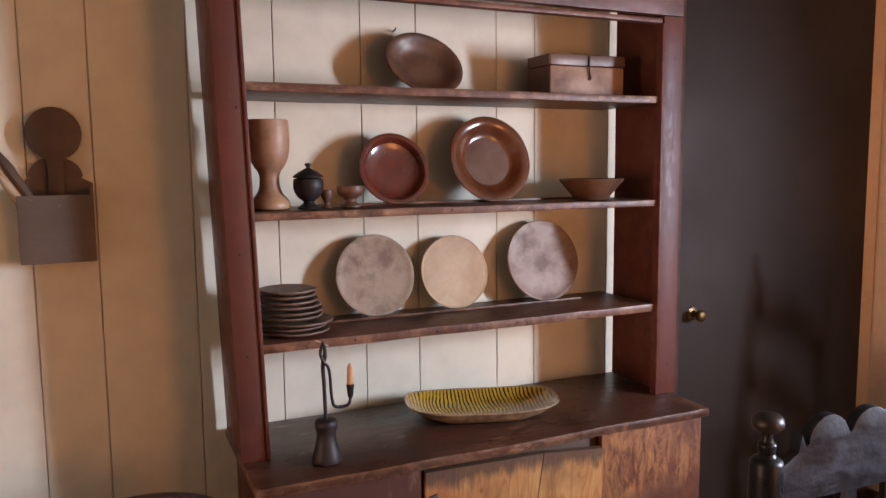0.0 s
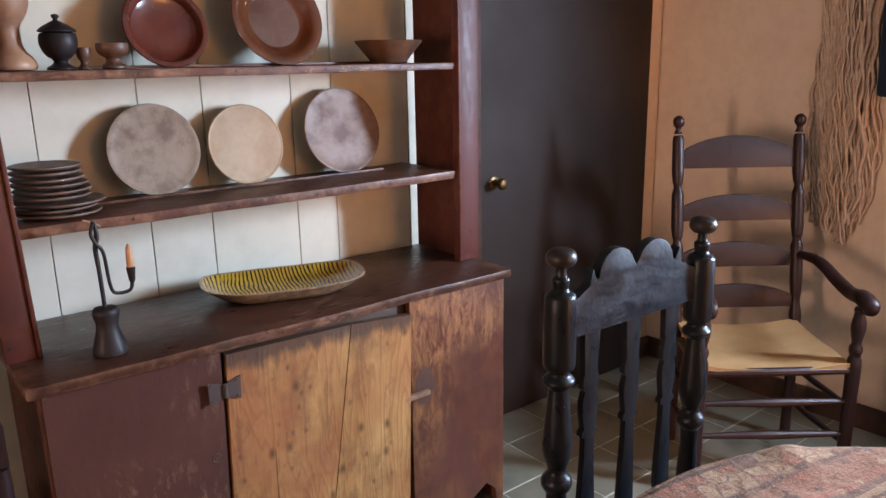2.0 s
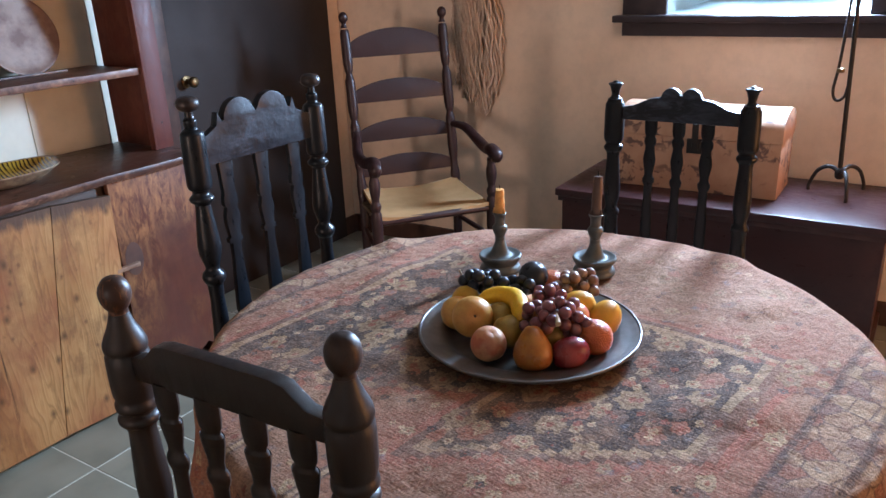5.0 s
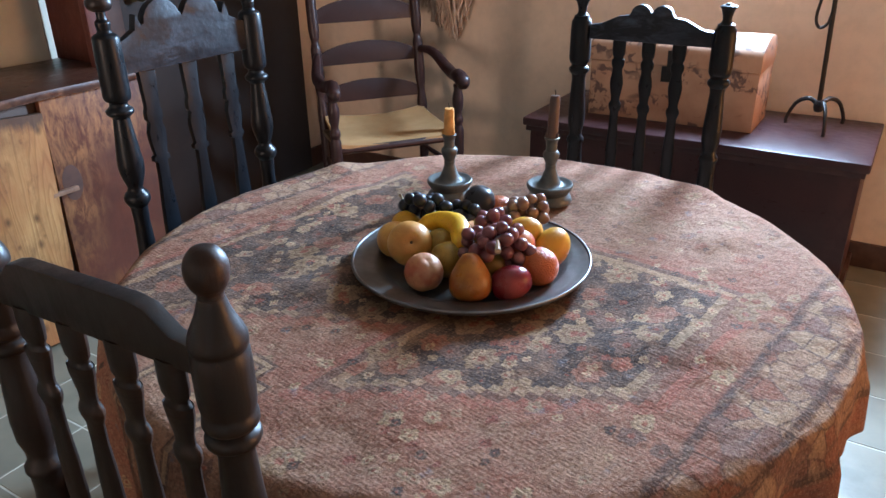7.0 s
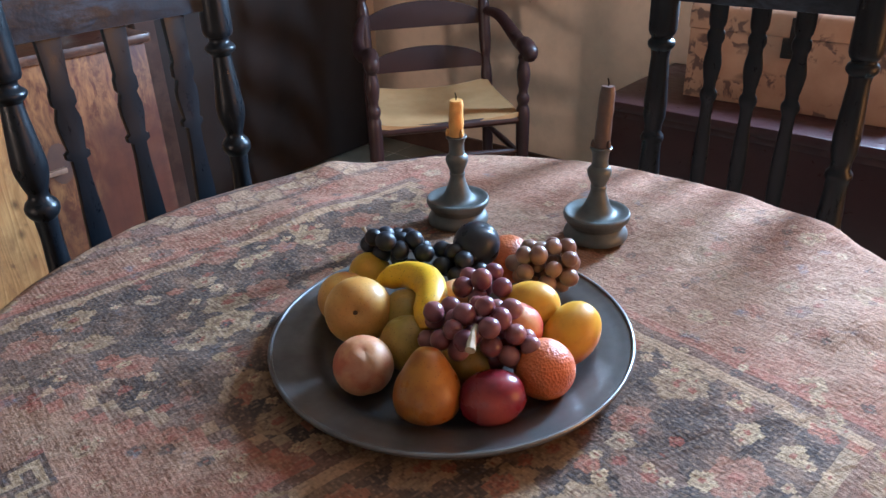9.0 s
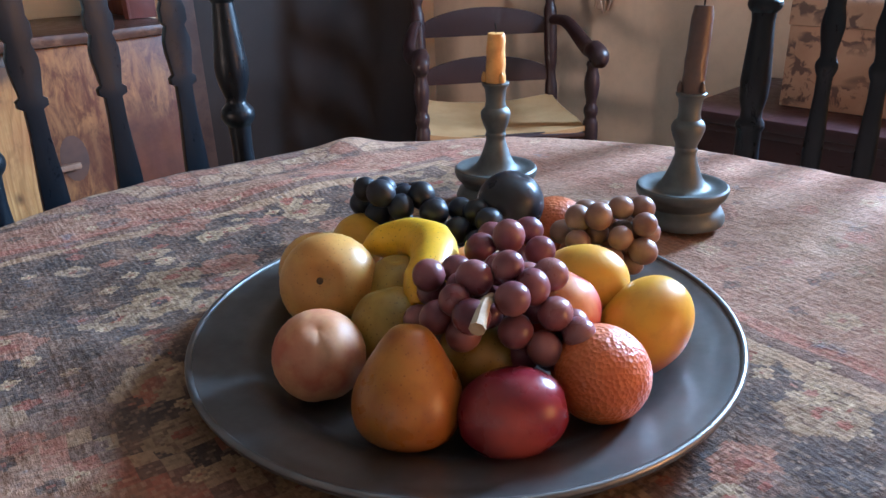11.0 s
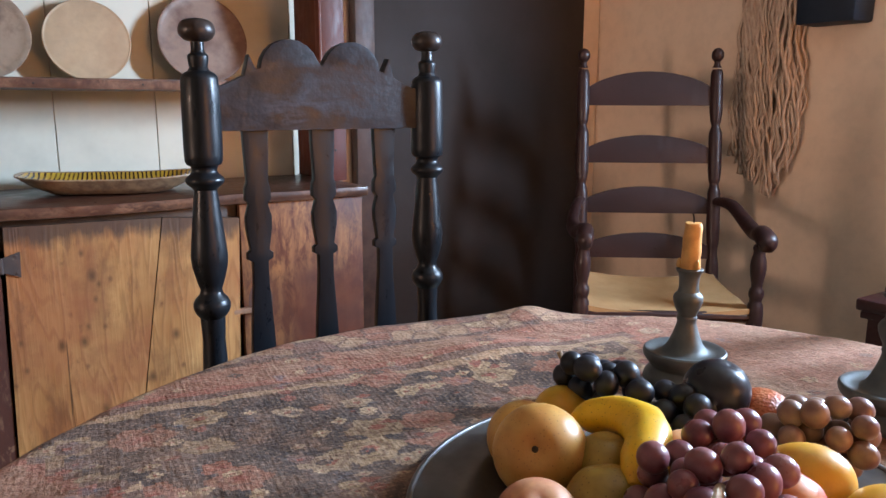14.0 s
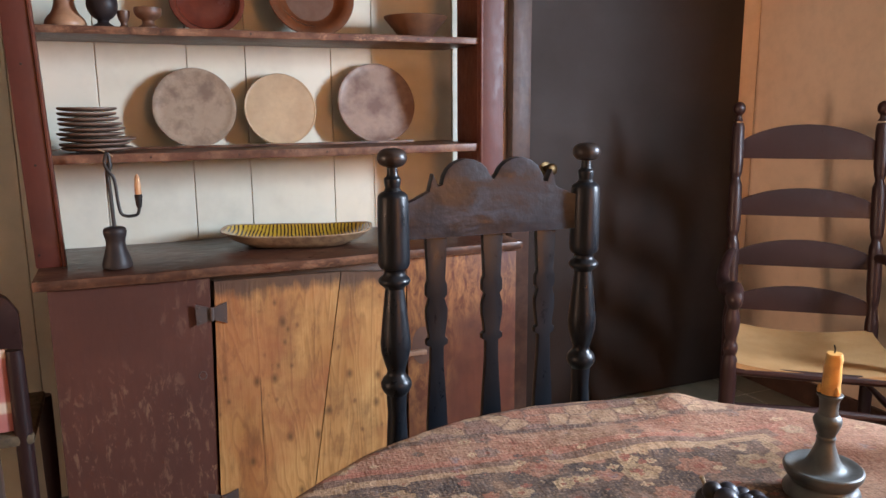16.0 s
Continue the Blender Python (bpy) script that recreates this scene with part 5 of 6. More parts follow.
HALF = 0.227
for s in (-1, 1):
    zs = [0.0, 0.42, 0.50, 0.56, 0.60, 0.64, 0.76, 0.79, 0.81, 0.84, 0.96, 0.99, 1.01, 1.04, 1.16, 1.185]
    rs = [0.020, 0.021, 0.022, 0.016, 0.021, 0.023, 0.022, 0.015, 0.020, 0.023, 0.022, 0.014, 0.019, 0.022, 0.021, 0.016]
    pts, rr = [], []
    for k in range(len(zs) - 1):
        for j in range(4):
            f = j / 4
            zz = zs[k] + (zs[k + 1] - zs[k]) * f
            pts.append(Vector((s * HALF, back_y(zz), zz)))
            rr.append(rs[k] + (rs[k + 1] - rs[k]) * (3 * f * f - 2 * f**3))
    p = part("back_post", tube(bmesh.new(), pts, rr, 16), LADDER, lad)
    part("finial", turned([(0.016, 1.186), (0.010, 1.198), (0.010, 1.208), (0.018, 1.214), (0.0215, 1.228), (0.019, 1.242), (0.008, 1.252), (0, 1.253)], 16, (s * HALF, back_y(1.2), 0)), LADDER, p)
    fx, fy = s * (HALF + 0.030), -0.36
    part("front_post", turned([(0.020, 0.0), (0.022, 0.05), (0.022, 0.30), (0.024, 0.40), (0.024, 0.47), (0.016, 0.485), (0.022, 0.50), (0.022, 0.515), (0.014, 0.53), (0.022, 0.565), (0.024, 0.60), (0.015, 0.635), (0.020, 0.645), (0.016, 0.655)], 16, (fx, fy, 0)), LADDER, lad)
    arm = bar([(s * HALF, back_y(0.72), 0.735), (s * (HALF + 0.025), -0.07, 0.735), (s * (HALF + 0.048), -0.17, 0.690), (s * (HALF + 0.045), -0.27, 0.675), (fx, -0.36, 0.690), (fx + s * 0.004, -0.405, 0.672), (fx + s * 0.004, -0.400, 0.648)], [0.015, 0.020, 0.023, 0.024, 0.028, 0.030, 0.020], 12, 6, 0.8)
    part("arm", arm, LADDER, lad, "curved arm with a scrolled hand grip")
    for zz in (0.16, 0.30):
        part("side_stretcher", bar([(s * HALF, 0.0, zz), (s * (HALF + 0.015), -0.18, zz), (fx, fy, zz)], [0.009, 0.012, 0.009], 8, 4), LADDER, lad)
for z0, h, rise in ((1.058, 0.055, 0.062), (0.862, 0.045, 0.05), (0.690, 0.042, 0.048), (0.535, 0.040, 0.045)):
    w = HALF - 0.012
    low = [(u, z0) for u in (-w, w)]
    up = [(w * math.cos(a), z0 + h + rise * math.sin(a) ** 1.5) for a in np.linspace(0.02, math.pi - 0.02, 17)]
    bm = plate_shape(low + up, 0.012, lambda u, zz: back_y(zz) + 0.014 * (1 - (u / HALF) ** 2))
    part("slat", bm, LADDER, lad, "arched back slat")
part("front_rail", bar([(-HALF - 0.02, -0.36, 0.435), (0, -0.365, 0.435), (HALF + 0.02, -0.36, 0.435)], 0.015, 10, 4), LADDER, lad)
for zz in (0.20, 0.32):
    part("front_stretcher", bar([(-HALF - 0.02, -0.36, zz), (0, -0.36, zz), (HALF + 0.02, -0.36, zz)], [0.009, 0.017, 0.009], 10, 5), LADDER, lad)
bm = bmesh.new()
box(bm, (-HALF - 0.015, -0.35, 0.412), (HALF + 0.015, -0.012, 0.432), 0.008)
part("rush_seat", bm, RUSH, lad)
bm = bmesh.new()
bmesh.ops.create_grid(bm, x_segments=22, y_segments=18, size=1.0)
for v in bm.verts:
    u, w = v.co.x, v.co.y
    wide = HALF + 0.012 - 0.014 * (w + 1) / 2
    v.co = Vector((u * wide, -0.185 + w * 0.188, 0.458 + 0.012 * u * u - 0.008 * (1 - u * u) + 0.020 * max(0, w) ** 2 - 0.014 * max(0, -w - 0.55) + 0.004 * noise.noise(Vector((u * 2, w * 2, 0)))))
g = bmesh.ops.extrude_face_region(bm, geom=bm.faces[:])
for v in g["geom"]:
    if isinstance(v, bmesh.types.BMVert):
        v.co.z -= 0.016
bmesh.ops.recalc_face_normals(bm, faces=bm.faces[:])
part("seat_pad", bm, SEAT_CLOTH, lad, "tan woven cloth seat pad")

# Low chair with a striped weave, beside the dresser.
lowc = thing("low_armchair", (1.005, 3.05, 0), "low dark red-brown chair with rose striped back", "chair")
for s in (-1, 1):
    part("back_post", turned([(0.020, 0), (0.022, 0.4), (0.022, 0.60), (0.020, 0.638)], 14, (s * 0.195, 0, 0)), LADDER, lowc)
    part("front_leg", turned([(0.018, 0), (0.022, 0.2), (0.022, 0.40)], 14, (s * 0.215, 0.30, 0)), LADDER, lowc)
arc = [(0.215, 0.640), (0.215, 0.735)] + [(0.205 * math.cos(a), 0.745 + 0.085 * math.sin(a)) for a in np.linspace(0.15, math.pi - 0.15, 15)] + [(-0.215, 0.735), (-0.215, 0.640), (-0.12, 0.655), (0.0, 0.665), (0.12, 0.655)]
part("top_rail", plate_shape(arc, 0.028), LADDER, lowc, "arched dark red top rail")
part("woven_back", boxed((-0.176, -0.006, 0.42), (0.176, 0.006, 0.645), 0.003), STRIPE, lowc, "rose and cream striped weave")
part("seat", boxed((-0.22, -0.02, 0.38), (0.22, 0.32, 0.41), 0.010), RUSH, lowc)

# ---- the table and its rug ----
TC, TR, TZ = Vector((2.095, 1.388, 0.0)), 0.648, 0.715
table = thing("round_table", tuple(TC), "round wooden table hidden under a rug", "table")
part("tabletop", turned([(0, TZ - 0.034), (TR - 0.02, TZ - 0.034), (TR - 0.014, TZ - 0.02), (TR - 0.02, TZ - 0.007), (0, TZ - 0.007)], 64, smooth_steps=0), PADDLE, table)
part("pedestal", turned([(0.03, 0.05), (0.07, 0.06), (0.05, 0.12), (0.045, 0.22), (0.075, 0.34), (0.055, 0.46), (0.06, TZ - 0.07)], 20), PADDLE, table)
part("bearer", boxed((-0.45, -0.04, TZ - 0.069), (0.45, 0.04, TZ - 0.035), 0.004), PADDLE, table)
for k in range(4):
    a = math.radians(45 + 90 * k)
    d = Vector((math.cos(a), math.sin(a), 0))
    part("foot", bar([d * 0.04 + Vector((0, 0, 0.10)), d * 0.18 + Vector((0, 0, 0.11)), d * 0.30 + Vector((0, 0, 0.045)), d * 0.36 + Vector((0, 0, 0.022))], [0.028, 0.026, 0.022, 0.020], 10), PADDLE, table)

RUG_TURN = radians(-9.5)
HALF_U, HALF_V = 1.02, 0.80
bm = bmesh.new()
uvl = bm.loops.layers.uv.new("UVMap")
NT, flat_rings = 300, 78
plan, rings = {}, []
cr, sr = math.cos(RUG_TURN), math.sin(RUG_TURN)
for i in range(flat_rings + 26):
    ring = []
    for k in range(NT):
        a = 2 * math.pi * k / NT
        c, s = math.cos(a), math.sin(a)
        u, w = c * cr + s * sr, -c * sr + s * cr
        reach = min(HALF_U / max(abs(u), 1e-6), HALF_V / max(abs(w), 1e-6), 1.10)
        if i <= flat_rings:
            dist = TR * (i / flat_rings) ** 0.8
            p = Vector((c * dist, s * dist, TZ))
            wr = noise.noise(Vector((p.x * 3.2 - p.y * 2.0, p.y * 5.5 + p.x * 2.5, 0.3)))
            ridge = max(0.0, noise.noise(Vector((p.x * 2.2 + p.y * 6.0, p.y * 2.0 - p.x * 4.0, 4.3))) - 0.18)
            p.z += 0.0040 * wr + 0.026 * ridge + 0.0016 * noise.noise(Vector((p.x * 9 + p.y * 16, p.y * 22 - p.x * 12, 1.0))) + 0.0006 * noise.noise(p * 45)
            # a raised crease near the far edge
            q = Vector((p.x - 0.29, p.y - 0.55, 0))
            p.z += 0.017 * math.exp(-(q.x / 0.055) ** 2 - (q.y / 0.045) ** 2)
            edge = max(0.0, (dist - (TR - 0.02)) / 0.02)
            p.z -= 0.006 * edge**2
        else:
            f = (i - flat_rings) / 26.0
            hang = (reach - TR) * f
            fold = min(1.0, hang / 0.10)
            out = TR + 0.010 * min(1.0, hang / 0.012) + fold * (0.022 * math.sin(a * 17 + 1.4 * math.sin(a * 3)) + 0.012 * math.sin(a * 31 + 2.0) + 0.020) * (0.4 + hang * 1.6)
            p = Vector((c * out, s * out, TZ - 0.006 - max(0.0, hang - 0.006)))
            dist = TR + hang
        v = bm.verts.new(p)
        plan[v] = (u * dist, w * dist)
        ring.append(v)
        if i == 0:
            break
    rings.append(ring)
for a, b in zip(rings, rings[1:]):
    for k in range(NT):
        if len(a) == 1:
            bm.faces.new((a[0], b[k], b[(k + 1) % NT]))
        else:
            bm.faces.new((a[k], b[k], b[(k + 1) % NT], a[(k + 1) % NT]))
for f in bm.faces:
    for l in f.loops:
        l[uvl].uv = plan[l.vert]
rug = part("table_rug", bm, RUG, smooth=60)
rug.location = TC
sol = rug.modifiers.new("thickness", "SOLIDIFY")
sol.thickness, sol.offset = 0.006, -1.0
tagged(rug, "worn rust and navy knotted rug draped over the table", "table rug")

# ---- on the table ----
PC = Vector((2.066, 1.375, TZ + 0.004))
pl = tagged(part("pewter_charger", turned([(0, 0), (0.150, 0.0), (0.158, 0.002), (0.172, 0.013), (0.203, 0.016), (0.2155, 0.0165), (0.219, 0.020), (0.2155, 0.0235), (0.203, 0.0195), (0.172, 0.0175), (0.158, 0.007), (0.148, 0.0045), (0, 0.0045)], 72), PEWTER, loc=PC), "large dark pewter charger under the fruit", "charger")
PZ = PC.z + 0.0045
bm = bmesh.new()
tube(bm, [Vector((0.2165 * math.cos(a), 0.2165 * math.sin(a), 0.0225)) for a in np.linspace(0, 2 * math.pi, 73)], 0.0028, 8)
part("rim_bead", bm, PEWTER, pl, "raised bead along the rim", smooth=60)


def candlestick(x, y, top, lean, wax, label):
    cs = thing("candlestick", (x, y, TZ + 0.003), label, "candlestick", "pair of candlesticks")
    b = turned([(0, 0), (0.048, 0.0), (0.050, 0.007), (0.046, 0.016), (0.041, 0.020), (0.043, 0.025), (0.050, 0.033), (0.0515, 0.041), (0.048, 0.0445), (0.040, 0.041), (0.030, 0.040), (0.022, 0.048), (0.015, 0.066), (0.011, 0.080),
                (0.013, 0.084), (0.011, 0.088), (0.0155, 0.098), (0.0185, 0.108), (0.017, 0.114), (0.0115, 0.119), (0.0125, 0.140), (0.0165, 0.144), (0.0165, 0.147), (0.0125, 0.1475), (0, 0.146)], 36)
    part("stick", b, STICK, cs, "grey-green turned pewter stick")
    bm = bmesh.new()
    h = top - (TZ + 0.003) - 0.146
    pts = [Vector((lean * f * h, 0, 0.1465 + f * h)) for f in np.linspace(0, 1, 9)]
    tube(bm, pts, [0.0120, 0.0122, 0.0118, 0.0120, 0.0116, 0.0117, 0.0112, 0.0110, 0.0100], 14)
    for v in bm.verts:
        v.co += 0.0012 * noise.noise_vector(v.co * 70)
    c = part("candle", bm, wax, cs)
    part("wick", bar([(lean * h, 0, 0.146 + h), (lean * h + 0.0005, 0, 0.152 + h), (lean * h - 0.001, 0.001, 0.158 + h)], 0.0010, 6, 3), WICK, c)
    for k in range(3):
        a = 2.1 * k + x
        part("wax_drip", turned([(0, 0), (0.003, 0.001), (0.0034, 0.005), (0.002, 0.011), (0, 0.013)], 8, (0.0135 * math.cos(a), 0.0135 * math.sin(a), 0.1472)), wax, c)
    return cs


candlestick(2.351, 1.592, 0.921, 0.02, WAX, "pewter candlestick with a short yellow beeswax candle")
candlestick(2.434, 1.384, 0.953, 0.10, WAX_DARK, "pewter candlestick with a taller brown candle")


def fruit(name, x, y, z, profile, mat, label, cat="fruit", tilt=(0, 0, 0), n=28, squash=(1, 1), bumpy=0.0, cleft=0.0):
    """A turned fruit about its own middle, with a soft unevenness; z is the middle's height."""
    bm = turned(profile, n, sx=squash[0], sy=squash[1], smooth_steps=2)
    for v in bm.verts:
        r = v.co.length
        k = 1 + bumpy * noise.noise(v.co * 28 + Vector((x * 40, y * 40, 0)))
        if cleft:
            k -= cleft * math.exp(-((math.atan2(v.co.y, v.co.x) + math.pi / 2) / 0.22) ** 2) * min(1.0, (v.co.x**2 + v.co.y**2) ** 0.5 / (0.5 * max(r, 1e-4)))
        v.co *= k
    bmesh.ops.transform(bm, matrix=pose(0, 0, 0, *tilt), verts=bm.verts[:])
    low = min(v.co.z for v in bm.verts)
    ob = part(name, bm, mat, smooth=60)
    ob.location = (x, y, max(z, PZ - low + 0.0005))
    return tagged(ob, label, cat, "fruit on the charger")


def round_profile(r, h=None, dimple=0.15, low=0.08):
    h = h or r
    pts = [(0, -h * (1 - low))]
    pts += [(r * math.cos(a), h * math.sin(a)) for a in np.linspace(-1.25, 1.2, 11)]
    return pts + [(r * 0.14, h * (0.985 - dimple * 0.5)), (0, h * (1 - dimple))]


def pear_profile(r, h):
    return [(0, -0.46 * h), (0.45 * r, -0.47 * h), (0.86 * r, -0.36 * h), (r, -0.16 * h), (0.93 * r, 0.06 * h), (0.66 * r, 0.26 * h), (0.46 * r, 0.40 * h), (0.28 * r, 0.49 * h), (0, 0.50 * h)]


ap = fruit("apple", 2.000, 1.464, 0.769, round_profile(0.0415, 0.039, 0.22), APPLE, "golden yellow apple with a brown calyx", "apple", (62, 0, -50), bumpy=0.02)
part("calyx", turned([(0, 0), (0.005, 0.0005), (0.004, 0.003), (0, 0.002)], 8, m=pose(0, 0, 0, 62, 0, -50) @ pose(0, 0, 0.0295)), STALK, ap)
fruit("apple", 2.022, 1.512, 0.757, round_profile(0.0350, 0.034, 0.15), APPLE, "yellow apple half hidden behind another", "apple", (20, 10, 0), bumpy=0.02)
fruit("peach", 1.936, 1.393, 0.757, round_profile(0.0340, 0.0335, 0.10), PEACH, "pale orange peach with a cleft", "peach", (25, 0, -30), cleft=0.05)
fruit("pear", 1.944, 1.306, 0.760, pear_profile(0.0370, 0.082), PEAR, "glossy brown pear on the charger", "pear", (-18, 6, -40), bumpy=0.02)
fruit("nectarine", 1.981, 1.250, 0.753, round_profile(0.0295, 0.0370, 0.08), NECTAR, "crimson glossy nectarine on the charger", "nectarine", (0, 80, -45), cleft=0.02)
orr = fruit("orange", 2.049, 1.230, 0.759, round_profile(0.0340, 0.0335, 0.05), ORANGE, "dimpled orange with a star at its stalk", "orange", (20, 22, 0), bumpy=0.012)
for k in range(5):
    part("calyx_point", turned([(0, 0), (0.0012, 0.0005), (0.0008, 0.004), (0, 0.005)], 6, m=pose(0, 0, 0, 20, 22, 0) @ pose(0, 0, 0.0308) @ pose(0, 0, 0, 80, 0, 72 * k)), STALK, orr)
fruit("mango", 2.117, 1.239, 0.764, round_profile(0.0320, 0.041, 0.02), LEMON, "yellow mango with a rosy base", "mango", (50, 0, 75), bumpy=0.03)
fruit("green_pear", 1.996, 1.382, 0.758, round_profile(0.0325, 0.033, 0.14), GREEN, "green-yellow pear lying among the fruit", "pear", (-20, 14, 20), bumpy=0.02)
fruit("peach", 2.070, 1.281, 0.780, round_profile(0.030, 0.030, 0.08), NECTAR_PALE, "pale peach with a red blush", "peach", (10, 30, 0), cleft=0.03)
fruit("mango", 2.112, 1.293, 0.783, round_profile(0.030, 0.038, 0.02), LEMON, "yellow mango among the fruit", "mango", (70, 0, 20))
fruit("green_pear", 2.014, 1.306, 0.757, round_profile(0.032, 0.031, 0.10), GREEN, "small green pear half hidden by grapes", "pear", bumpy=0.02)
fruit("green_pear", 2.040, 1.424, 0.760, round_profile(0.030, 0.030, 0.12), GREEN, "small green pear behind the apple", "pear", bumpy=0.02)
fruit("orange", 2.215, 1.396, 0.768, round_profile(0.034, 0.033, 0.05), ORANGE, "orange at the back of the charger", "orange", bumpy=0.012)
fruit("mango", 2.088, 1.532, 0.758, round_profile(0.029, 0.036, 0.02), LEMON, "small yellow mango behind the grapes", "mango", (75, 0, -40))
fruit("peach", 2.090, 1.380, 0.762, round_profile(0.034, 0.034, 0.08), PEACH, "peach in the middle of the fruit", "peach")
fruit("plum", 2.174, 1.417, 0.801, round_profile(0.0315, 0.031, 0.08), PLUM, "dark blue-black plum behind the grapes", "plum", (20, 0, 30), cleft=0.03)

# Banana: five-sided, bent.
bpts = spline([(2.052, 1.486, 0.774), (2.062, 1.473, 0.782), (2.074, 1.446, 0.791), (2.068, 1.412, 0.795), (2.046, 1.385, 0.796), (2.022, 1.370, 0.790), (2.004, 1.360, 0.780)], 5)
rad = np.interp(np.linspace(0, 1, len(bpts)), [0, 0.06, 0.2, 0.5, 0.8, 0.93, 1.0], [0.004, 0.006, 0.0160, 0.0205, 0.0190, 0.014, 0.008])
bm = tube(bmesh.new(), bpts, [float(r) for r in rad], 6)
bmesh.ops.subdivide_edges(bm, edges=bm.edges[:], cuts=1, use_grid_fill=True, smooth=0.35)
c0 = Vector((2.028, 1.39, 0.79))
for v in bm.verts:
    v.co -= c0
ban = part("banana", bm, BANANA, smooth=50)
ban.location = c0
tagged(ban, "ripe yellow banana laid over the fruit", "banana", "fruit on the charger")


def grape_bunch(name, loc, centres, r, mat, label, stem=None):
    g = thing(name, loc, label, "grapes", "fruit on the charger")
    me = None
    for k, c in enumerate(centres):
        if me is None:
            bm = bmesh.new()
            bmesh.ops.create_uvsphere(bm, u_segments=16, v_segments=10, radius=r)
            for v in bm.verts:
                v.co.z *= 1.07
            ob = part("grape", bm, mat, g, smooth=80)
            me = ob.data
        else:
            ob = new("grape", me)
            ob.parent = g
        ob.matrix_local = pose(*c, 37 * k, 61 * k, 23 * k) @ Matrix.Diagonal((1, 1, 1, 1)).lerp(Matrix.Diagonal((0.86, 0.86, 0.86, 1)), (k * 0.37) % 1.0)
    if stem:
        part("stem", bar(stem[0], stem[1], 8, 4), STEM, g, "pale cut stem")
    return g


def packed(seed, n, r, boxes, tries=4000):
    """Centres of n balls thrown into ellipsoids so that they hardly overlap."""
    rng = random.Random(seed)
    out = []
    for _ in range(tries):
        (cx, cy, cz), (ax, ay, az), turn = boxes[rng.randrange(len(boxes))]
        d = Vector((rng.gauss(0, 1), rng.gauss(0, 1), rng.gauss(0, 1))).normalized() * rng.random() ** 0.25
        c, s = math.cos(turn), math.sin(turn)
        px, py = d.x * ax, d.y * ay
        p = Vector((cx + px * c - py * s, cy + px * s + py * c, cz + d.z * az))
        if all((p - q).length > 1.62 * r for q in out):
            out.append(p)
            if len(out) == n:
                break
    return [tuple(p) for p in out]


base = (2.02, 1.285, 0.775)
grape_bunch("red_grapes", base, packed(3, 58, 0.0125, [((-0.004, 0.014, 0.030), (0.036, 0.054, 0.024), 0.6), ((0.066, 0.056, 0.034), (0.026, 0.024, 0.016), 0.0), ((0.014, -0.024, 0.004), (0.026, 0.022, 0.022), 0.0), ((-0.020, 0.050, 0.014), (0.018, 0.020, 0.014), 0.0)]), 0.0125, GRAPE_RED,
            "bunch of dusky red grapes with a cut stem", ([(-0.012, 0.006, 0.036), (-0.030, -0.004, 0.041), (-0.050, -0.016, 0.036)], [0.0035, 0.004, 0.0055]))
grape_bunch("black_grapes", (2.118, 1.474, 0.772), packed(5, 34, 0.0132, [((0.0, 0.012, 0.018), (0.030, 0.066, 0.020), 0.05), ((-0.010, 0.036, 0.040), (0.020, 0.028, 0.012), 0.0), ((0.02, -0.06, 0.014), (0.022, 0.035, 0.016), 0.0)]), 0.0132, GRAPE_BLACK,
            "bunch of shiny blue-black grapes", ([(-0.006, 0.065, 0.02), (-0.010, 0.078, 0.030), (-0.014, 0.082, 0.042)], [0.002, 0.002, 0.003]))
grape_bunch("tan_grapes", (2.212, 1.328, 0.772), packed(9, 36, 0.0118, [((-0.004, 0.004, 0.014), (0.032, 0.044, 0.030), 0.5), ((-0.016, 0.010, 0.030), (0.018, 0.02, 0.010), 0.0)]), 0.0118, GRAPE_TAN, "bunch of tan-brown grapes")

# ---- along the east wall ----
chest = thing("blanket_chest", (3.80, 1.39, 0), "long low maroon painted chest under the window", "chest")
part("lid", worn_board((-0.272, -0.592, 0.540), (0.268, 0.592, 0.572), 1, 16, 0.008, 0.0015), CHEST, chest, "moulded lid")
part("lid_moulding", boxed((-0.262, -0.582, 0.520), (-0.246, 0.582, 0.5395), 0.004), CHEST, chest)
part("front", worn_board((-0.245, -0.57, 0.06), (-0.222, 0.57, 0.5395), 1, 12, 0.003, 0.001), CHEST, chest)
part("end", boxed((-0.2215, 0.548, 0.06), (0.265, 0.57, 0.5395), 0.003), CHEST, chest)
part("end", boxed((-0.2215, -0.57, 0.06), (0.265, -0.548, 0.5395), 0.003), CHEST, chest)
part("back", boxed((0.243, -0.547, 0.06), (0.265, 0.547, 0.5395), 0.003), CHEST, chest)
part("base_moulding", boxed((-0.262, -0.585, 0.0), (0.262, 0.585, 0.0595), 0.006), CHEST, chest)

# Small dome-topped trunk covered with printed paper.
trunk = thing("dome_trunk", (3.825, 1.487, 0.573), "small dome-topped trunk with faded printed paper", "trunk")
TW, TD = 0.300, 0.125
part("body", worn_board((-TD, -TW, 0.0), (TD, TW, 0.205), 1, 8, 0.003, 0.0008), PAPER, trunk)
arcp = [(-TD - 0.003, 0.0), (-TD - 0.003, 0.045)] + [(-(TD + 0.003) * math.cos(a), 0.045 + 0.065 * math.sin(a)) for a in np.linspace(0.12, math.pi - 0.12, 16)] + [(TD + 0.003, 0.045), (TD + 0.003, 0.0)]
bm = plate_shape(arcp, 2 * TW + 0.006, bevel=0.002)
bmesh.ops.transform(bm, matrix=pose(0, 0, 0.2065), verts=bm.verts[:])
part("lid", bm, PAPER, trunk, "domed paper-covered lid")
